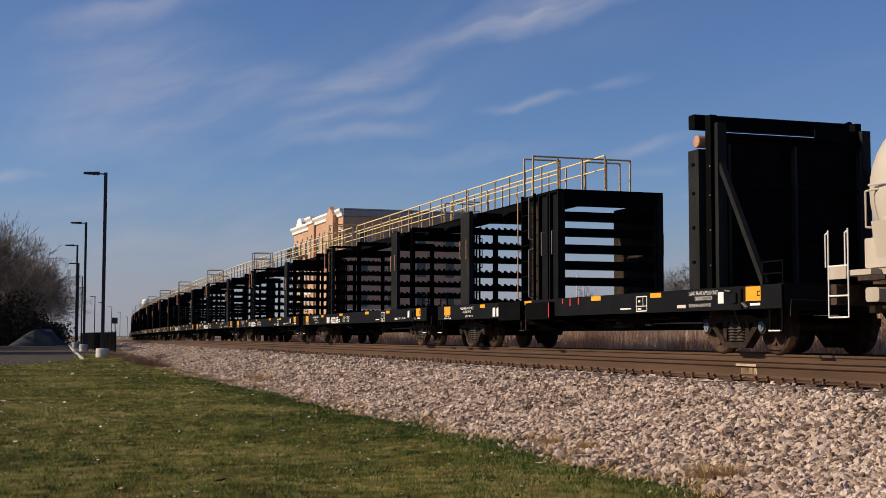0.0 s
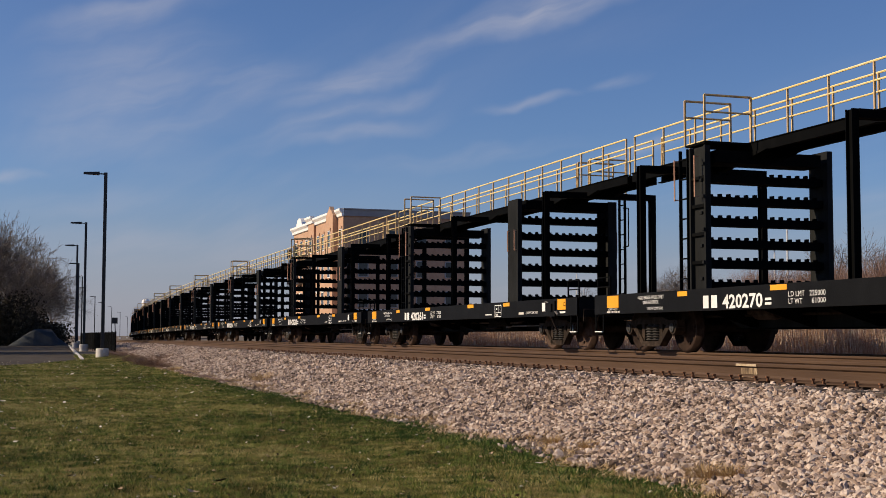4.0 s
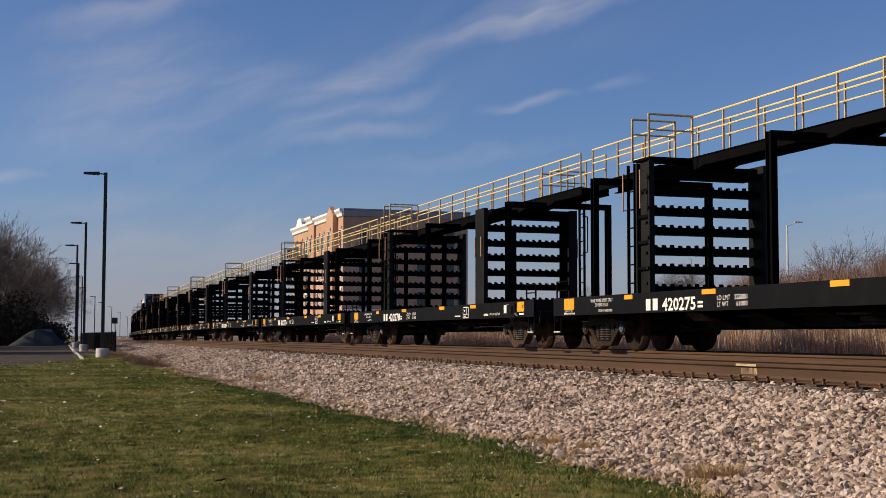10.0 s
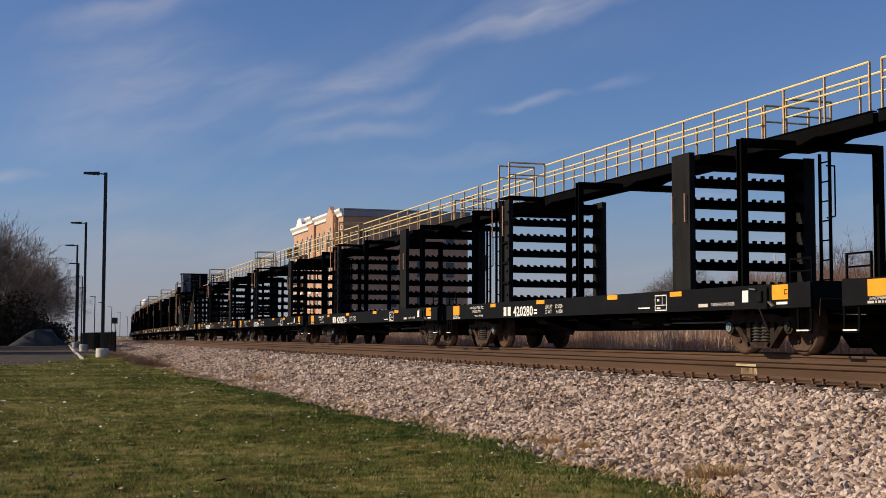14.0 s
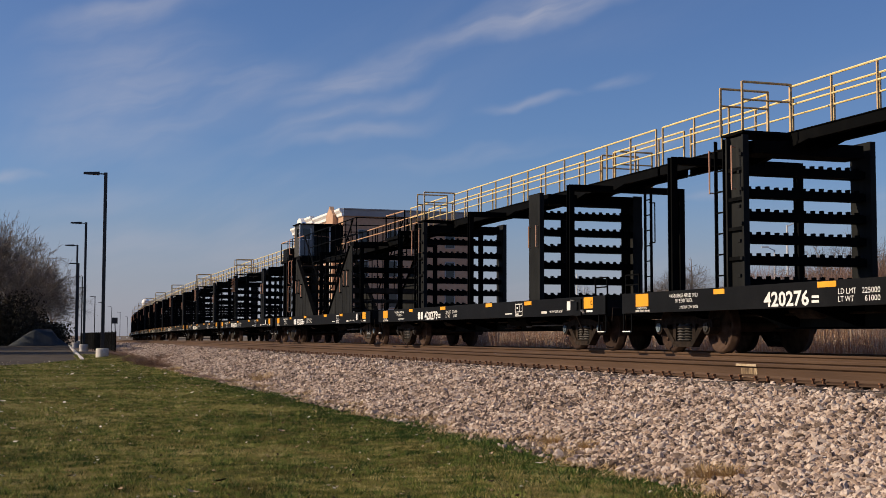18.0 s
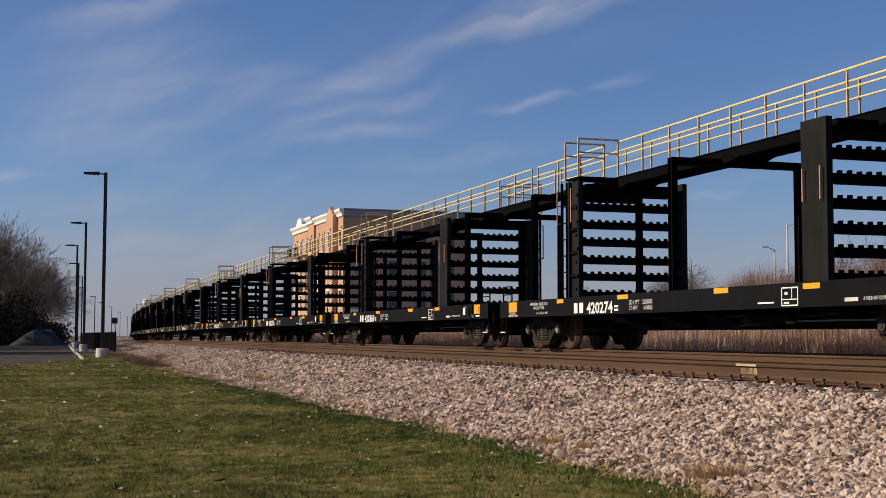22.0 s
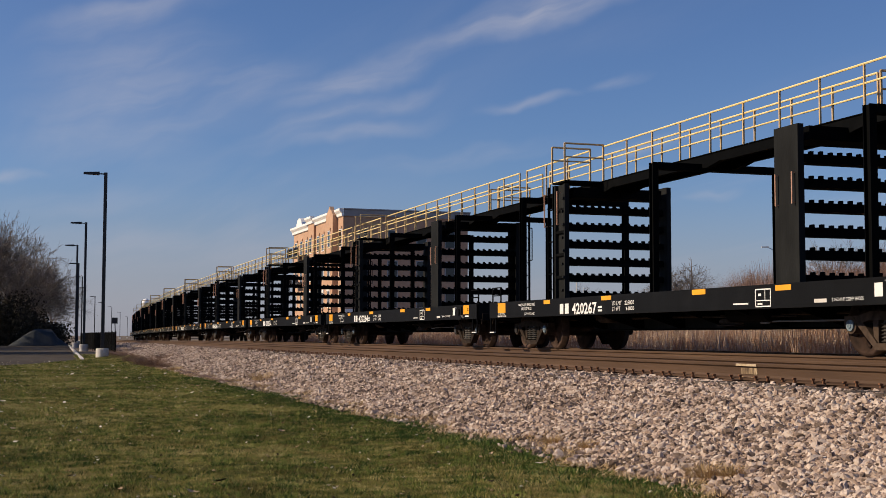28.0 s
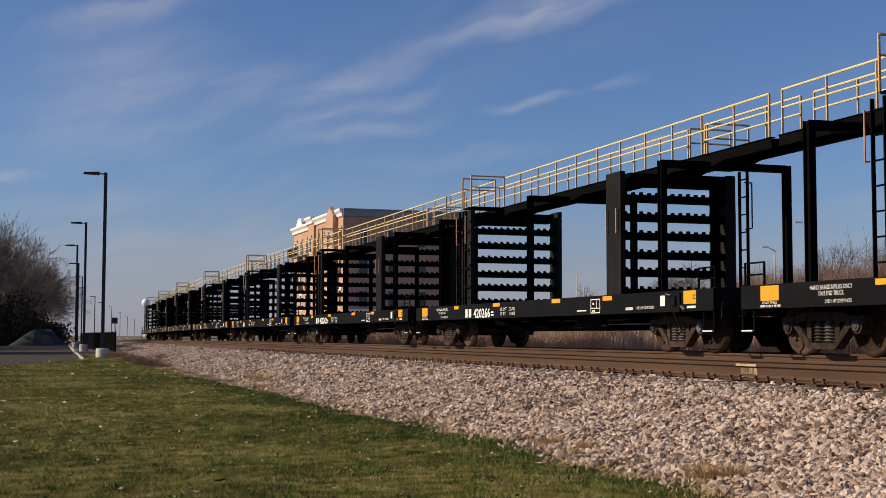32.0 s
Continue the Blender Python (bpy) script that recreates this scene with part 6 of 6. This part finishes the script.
for i, (s, lat, size) in enumerate(((8.72, 5.0, 0.27), (11.72, 5.05, 0.16), (8.5, 5.1, 0.2), (28.5, 5.3, 0.5), (44, 4.9, 0.6), (47.5, 4.7, 0.7), (50, 4.8, 0.7), (11.0, 5.1, 0.16), (52, 5.6, 0.6), (41, 4.8, 0.35), (58, 4.9, 0.5), (62, 5.0, 0.6), (66, 4.8, 0.6), (69, 5.1, 0.5), (72, 5.0, 0.7))):
    weed(s, lat, size, 50 + i, BROWNWEED if s > 43 else STRAW)
for i in range(16):
    weed(46 + 1.7 * i, 4.75 + 0.25 * math.sin(i * 2.1), 0.55 + 0.3 * abs(math.sin(i * 1.3)), 80 + i, BROWNWEED)


# ---------------------------------------------------------------- reeds and brush behind the train
def stalks(count, s0, s1, l0, l1, h0, h1, w, seed, lean=0.12, clump=0.0):
    r = np.random.default_rng(seed)
    s, lat = r.uniform(s0, s1, count), r.uniform(l0, l1, count)
    h = r.uniform(h0, h1, count) * (0.8 + 0.3 * np.sin(s * 0.7) * np.sin(s * 0.23 + 1))
    if clump:
        h *= 0.55 + 0.45 * np.abs(np.sin(s * clump) * np.sin(lat * clump * 0.8 + 2))
    x = 0.5 * K1 * s * s + lat
    a = r.uniform(0, 6.28, count)
    z = np.full(count, -0.15)
    side = np.stack([np.cos(a), np.sin(a), 0 * a], -1) * w
    p0 = np.stack([x, s, z], -1)
    p1 = np.stack([x + r.normal(0, lean, count) * h, s + r.normal(0, lean, count) * h, h], -1)
    v = np.stack([p0 - side, p0 + side, p1 + side * 0.3, p1 - side * 0.3], 1).reshape(-1, 4 * 3).reshape(-1, 3)
    return v, np.arange(4 * count).reshape(-1, 4)


v, f = stalks(130000, 5, 110, 19.5, 26, 1.1, 2.1, 0.009, 61, 0.16)
tagged(part("reeds", swarm("reeds", v, f, REED), None), "dense tan and russet dry reeds beside the railway", "reeds", kind="stuff")


v, f = stalks(60000, 5, 110, 20.0, 25, 0.7, 1.6, 0.012, 62, 0.4)
tagged(part("dead_thicket", swarm("dead_thicket", v, f, THICKET), None), "reddish dead thicket among the reeds", "thicket", kind="stuff")


def brush(seed, count, s0, s1, l0, l1, h0, h1):
    """Twiggy shrubs, each a fan of thin forking stems, joined."""
    r = np.random.default_rng(seed)
    V, F, o = [], [], 0
    for _ in range(count):
        lat, h = r.uniform(l0, l1), r.uniform(h0, h1)
        s = r.uniform(s0, min(s1, lat * 1.66) if s0 < 40 else s1)
        x = 0.5 * K1 * s * s + lat
        k = 280 if s0 < 40 else 150
        up = r.uniform(0.45, 1, k) ** 0.6 * h
        a, sp = r.uniform(0, 6.28, k), r.uniform(0.05, 0.42, k)
        start = np.stack([x + r.normal(0, 0.25, k), s + r.normal(0, 0.25, k), up * r.uniform(0, 0.5, k) - 0.15], -1)
        end = np.stack([x + np.cos(a) * sp * h, s + np.sin(a) * sp * h, up], -1)
        side = np.stack([np.cos(a + 1.57), np.sin(a + 1.57), 0 * a], -1) * 0.015
        v = np.stack([start - side, start + side, end + side * 0.25, end - side * 0.25], 1).reshape(-1, 3)
        V.append(v); F.append(np.arange(4 * k).reshape(-1, 4) + o); o += 4 * k
    return np.concatenate(V), np.concatenate(F)


for seed, count, s0, s1, l0, l1, h0, h1, label in ((71, 900, 34, 112, 46, 68, 3.4, 6.2, "band of bare reddish brush behind the railway"), (73, 460, 77, 135, 46, 74, 1.4, 3.0, "low bare brush behind the railway"), (72, 420, 130, 330, 60, 120, 3.0, 5.5, "distant band of bare brush")):
    v, f = brush(seed, count, s0, s1, l0, l1, h0, h1)
    tagged(part("brush", swarm("brush", v, f, REDTWIG), None), label, "brush", kind="stuff")


# ---------------------------------------------------------------- bare trees
def bare_tree(x, y, h, seed, spread=0.5, mat=None, twigs=1.0, thin=0.0009, label="bare grey-brown winter tree with fine twigs", trunk_at=0.22, dome=0):
    r = random.Random(seed)
    limbs, fine = Mesh(), Mesh()

    def grow(p, d, length, rad, depth):
        q = p + d * length
        tgt = limbs if depth < 3 else fine
        rad = max(rad, h * thin)
        n = 6 if depth < 2 else (5 if depth < 3 else 3)
        up = Vector((0, 0, 1)) if abs(d.z) < 0.9 else Vector((0, 1, 0))
        s_ = d.cross(up).normalized()
        u_ = s_.cross(d)
        vs = [o + (s_ * math.cos(2 * math.pi * i / n) + u_ * math.sin(2 * math.pi * i / n)) * rr for o, rr in ((p, rad), (q, rad * 0.62)) for i in range(n)]
        tgt.add(vs, [(i, (i + 1) % n, n + (i + 1) % n, n + i) for i in range(n)])
        if depth >= 6:
            return
        kids = (4, 4, 4, 3, 3, max(1, round(3 * twigs)))[depth]
        for i in range(kids):
            t = 1.0 if i == 0 else r.uniform(0.35, 1.0)
            ang = r.uniform(0, 6.28)
            tilt = r.uniform(0.45, 1.15) * (spread + 0.5) if i else r.uniform(0.05, 0.35)
            nd = (d + (s_ * math.cos(ang) + u_ * math.sin(ang)) * tilt + Vector((0, 0, 0.04))).normalized()
            grow(p + d * length * t, nd, length * r.uniform(0.55, 0.85), rad * (0.6 if i == 0 else r.uniform(0.3, 0.5)), depth + 1)

    grow(Vector((0, 0, -0.2)), Vector((r.uniform(-0.06, 0.06), r.uniform(-0.06, 0.06), 1)).normalized(), h * trunk_at, h * 0.017, 0)
    t = thing("tree", label, "tree", "bare trees", m=pose(x, y, 0))
    # scale the grown shape to the wanted height
    top = max(p[2] for p in fine.v)
    k = h / top
    for m_ in (limbs, fine):
        m_.v = [(a * k, b * k, c * k) for a, b, c in m_.v]
    # a dome of fine outward twigs
    q = np.random.default_rng(seed)
    for _ in range(dome):
        u = Vector(q.normal(size=3)).normalized()
        u.z = abs(u.z) * 1.0 - 0.25
        p = Vector((u.x * h * 0.42, u.y * h * 0.42, h * (0.5 + 0.36 * u.z))) * q.uniform(0.72, 1.0)
        p.z += 0.1 * h
        e = p + (u + Vector(q.normal(0, 0.45, 3))).normalized() * q.uniform(0.05, 0.11) * h
        w = Vector(q.normal(size=3)).normalized() * 0.009
        fine.add([p - w, p + w, e], [(0, 1, 2)])
    part("trunk", limbs, TWIG, t)
    tri = [t_ for f_ in fine.f for t_ in ((f_,) if len(f_) == 3 else ((f_[0], f_[1], f_[2]), (f_[0], f_[2], f_[3])))]
    me = swarm("crown", np.array(fine.v), np.array(tri), mat or TWIG)
    part("crown", me, None, t, "fine bare twigs")
    return t


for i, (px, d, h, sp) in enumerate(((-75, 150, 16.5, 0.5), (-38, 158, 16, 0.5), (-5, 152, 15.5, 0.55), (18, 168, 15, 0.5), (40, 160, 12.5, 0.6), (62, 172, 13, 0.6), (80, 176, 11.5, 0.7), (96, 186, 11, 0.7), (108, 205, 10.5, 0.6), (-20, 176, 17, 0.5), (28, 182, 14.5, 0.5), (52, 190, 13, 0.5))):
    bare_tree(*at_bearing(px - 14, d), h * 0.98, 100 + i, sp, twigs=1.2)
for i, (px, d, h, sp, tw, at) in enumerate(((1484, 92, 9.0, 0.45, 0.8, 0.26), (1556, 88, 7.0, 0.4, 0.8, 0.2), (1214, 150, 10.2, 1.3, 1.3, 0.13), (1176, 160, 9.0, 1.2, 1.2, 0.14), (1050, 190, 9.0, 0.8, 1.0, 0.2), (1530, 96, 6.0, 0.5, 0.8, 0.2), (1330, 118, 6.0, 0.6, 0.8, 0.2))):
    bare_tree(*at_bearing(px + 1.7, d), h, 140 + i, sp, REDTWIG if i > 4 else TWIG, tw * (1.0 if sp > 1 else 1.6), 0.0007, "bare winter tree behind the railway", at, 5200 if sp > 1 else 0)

# the row of trees goes on beside the lot, out of sight, and shades the asphalt
for i, (x, y, h) in enumerate(((-9, 90, 13), (-13, 93, 14), (-7, 95, 12), (-11, 112, 13), (-8, 118, 12), (-14, 121, 15), (-9, 133, 14), (-13, 138, 15), (-7, 142, 13))):
    bare_tree(x, y, h, 160 + i, 0.45, twigs=0.8)

_r2 = np.random.default_rng(77)
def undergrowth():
    """Dark tangled bushes at the feet of the trees, and unseen ones added to shade the lot."""
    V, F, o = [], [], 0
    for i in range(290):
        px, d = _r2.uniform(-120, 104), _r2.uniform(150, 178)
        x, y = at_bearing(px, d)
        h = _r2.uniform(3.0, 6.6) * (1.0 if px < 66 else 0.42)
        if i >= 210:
            # bushes added out of sight, left of the lot, to shade its asphalt
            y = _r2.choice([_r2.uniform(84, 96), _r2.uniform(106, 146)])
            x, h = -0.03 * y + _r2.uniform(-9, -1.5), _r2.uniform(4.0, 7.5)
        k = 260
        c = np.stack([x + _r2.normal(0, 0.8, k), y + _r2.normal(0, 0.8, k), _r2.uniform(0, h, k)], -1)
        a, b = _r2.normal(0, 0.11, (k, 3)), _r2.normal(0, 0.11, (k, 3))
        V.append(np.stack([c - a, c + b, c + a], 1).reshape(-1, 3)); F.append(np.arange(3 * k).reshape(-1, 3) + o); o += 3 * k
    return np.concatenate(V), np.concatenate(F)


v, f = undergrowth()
tagged(part("undergrowth", swarm("undergrowth", v, f, DARKLEAF), None), "dark tangled undergrowth below the trees, and unseen bushes shading the lot", "bushes", kind="stuff")


def gravel_pile():
    v, f, nx, ny = [], [], 40, 12
    for j in range(ny):
        for i in range(nx):
            u, w = i / (nx - 1), j / (ny - 1)
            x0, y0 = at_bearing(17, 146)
            z = 1.9 * min(1, u * 2.4, 0.5 + (0.8 - u) * 6 if u < 0.8 else (1 - u) * 2.5) * min(1, 1.6 * math.sin(math.pi * w)) * (0.92 + 0.1 * noise.noise((u * 5, w * 3, 2)))
            v.append((x0 + u * 6.3, y0 + w * 5, z - 0.02))
    f = [(j * nx + i, j * nx + i + 1, (j + 1) * nx + i + 1, (j + 1) * nx + i) for j in range(ny - 1) for i in range(nx - 1)]
    tagged(part("gravel_mound", Mesh().add(v, f), PILE), "low blue-grey heap of gravel at the lot's end", "gravel heap")


gravel_pile()

# ---------------------------------------------------------------- fence, sign, far street lights, cars
def fence():
    t = thing("chain_link_fence", "dark low wire fence along the lot", "fence", m=pose(0, 0, 0))
    for i in range(29):
        y = 70.5 + 3 * i
        p = on_line(y, 4.95, 0)
        part("post", Mesh().bar((p.x, p.y, -0.1), (p.x, p.y, 1.32), 0.045, n=6), BLACK, t)
        if i < 28:
            q = on_line(y + 3, 4.95, 0)
            m = Mesh()
            for z in (0.15, 1.26):
                m.bar((p.x, p.y, z), (q.x, q.y, z), 0.035)
            part("fence_rail", m, BLACK, t)
            m = Mesh()
            for k in range(1, 40):
                a = p.lerp(q, k / 40)
                m.bar((a.x, a.y, 0.15), (a.x, a.y, 1.26), 0.04, 0.03)
            tagged(part("wire", m, BLACK, t), kind="stuff")
    return t


fence()
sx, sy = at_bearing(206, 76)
sign = thing("sign_post", "small dark square sign on a leaning post", "sign", m=pose(sx, sy, 0))
part("post", Mesh().bar((0.06, 0, -0.1), (-0.06, 0, 2.1), 0.05), LAMP_BLACK, sign)
part("board", Mesh().box(-0.24, 0.1, -0.045, -0.026, 1.77, 2.11), LAMP_BLACK, sign)

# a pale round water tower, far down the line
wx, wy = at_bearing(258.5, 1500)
tower = thing("water_tower", "white round water tower far beyond the train", "water tower", m=pose(wx, wy, 1.2))
part("tank", Mesh().lathe([(31.0, 0.8), (32.4, 2.8), (34.2, 4.1), (36.6, 4.6), (38.8, 4.1), (40.4, 2.6), (41.2, 0.3)], 20, "z"), CORNICE, tower, smooth=True)
part("stem", Mesh().lathe([(-1.5, 2.2), (4, 1.2), (31.4, 0.9)], 12, "z"), CORNICE, tower)

# a torn black scrap on the stones
scrap = Mesh().add([(-0.09, -0.05, 0.02), (-0.02, -0.07, 0.0), (0.08, -0.02, 0.03), (0.12, 0.05, 0.01), (0.03, 0.06, 0.05), (-0.06, 0.03, 0.04), (0.01, 0, 0.07)], [(6, 0, 1), (6, 1, 2), (6, 2, 3), (6, 3, 4), (6, 4, 5), (6, 5, 0), (0, 5, 4, 3, 2, 1)])
rag = part("black_scrap", scrap, LAMP_BLACK)
rag.matrix_basis = Matrix.Translation(on_line(9.87, 5.97, float(bank_z(5.97)) + 0.01)) @ Euler((0.2, -0.25, 0.6)).to_matrix().to_4x4() @ Matrix.Diagonal((0.55, 0.45, 0.5, 1))
tagged(rag, "torn black scrap lying on the ballast stones", "scrap")


def far_light(px, dist, h, arm, label="tall pale street light behind the railway"):
    x, y = at_bearing(px, dist)
    l = thing("street_light", label, "street lamp", "street lights behind the railway", m=pose(x, y, 0, 0, 0, -math.degrees(YAW)))
    part("pole", Mesh().lathe([(-0.2, 0.13), (h, 0.08)], 8, "z"), POLE, l)
    if arm:
        part("arm", Mesh().bar((0, 0, h - 0.1), (arm * 0.7, 0, h + 0.25), 0.05, n=6), POLE, l)
        part("head", Mesh().prism([(arm * 0.65, h + 0.2), (arm * 1.35, h + 0.22), (arm * 1.35, h + 0.32), (arm * 0.65, h + 0.34)], "y", -0.15, 0.15), POLE, l)


far_light(1395, 118, 10.9, 1.0)
far_light(1372, 140, 10.2, -1.0)
far_light(1021, 190, 10.2, 0)
far_light(1034, 210, 9.0, 0)


# ---------------------------------------------------------------- the train rolls
def advance(t):
    return 11.7256 * t + 0.01192 * t * (t - 32) / 2 + 0.000775 * t * (t - 32) * (t - 16) / 6


def car_pose(n, t):
    s = CAR_Y0 + n * CAR_L - C - advance(t) + SHIFT.get(n, -0.27)
    p = on_line(s, D_TRAIN, RAIL_Z)
    fall = math.atan(float(dip(s + 7) - dip(s - 7)) / 14)
    return pose(p.x, p.y, p.z, -math.degrees(fall), 0, -math.degrees(heading(s)))


def motions():
    for n, car in enumerate(CARS):
        walk(car, [(t, car_pose(n, t)) for t in range(0, 33, 2)])
    walk(lead_car, [(t, car_pose(-1, t)) for t in range(0, 33, 2)])
    # wheels turn while their car is near
    for n, car in enumerate(CARS):
        if n > 23:
            continue
        near = [k / 25 for k in range(801) if -16 < CAR_Y0 + n * CAR_L - C - advance(k / 25) < 46]
        if not near:
            continue
        for ob in car.children_recursive:
            if ob.name.startswith("wheelset"):
                y = ob.matrix_basis.translation.y
                turn = lambda t: pose(0, y, 0.457, -math.degrees((advance(t) - advance(near[0])) / 0.457) % 360)
                rows = [(t, turn(t)) for t in near]
                if near[0] > 0:
                    rows.insert(0, (0, turn(near[0])))
                if near[-1] < 32:
                    rows.append((32, turn(near[-1])))
                walk(ob, rows)


motions()
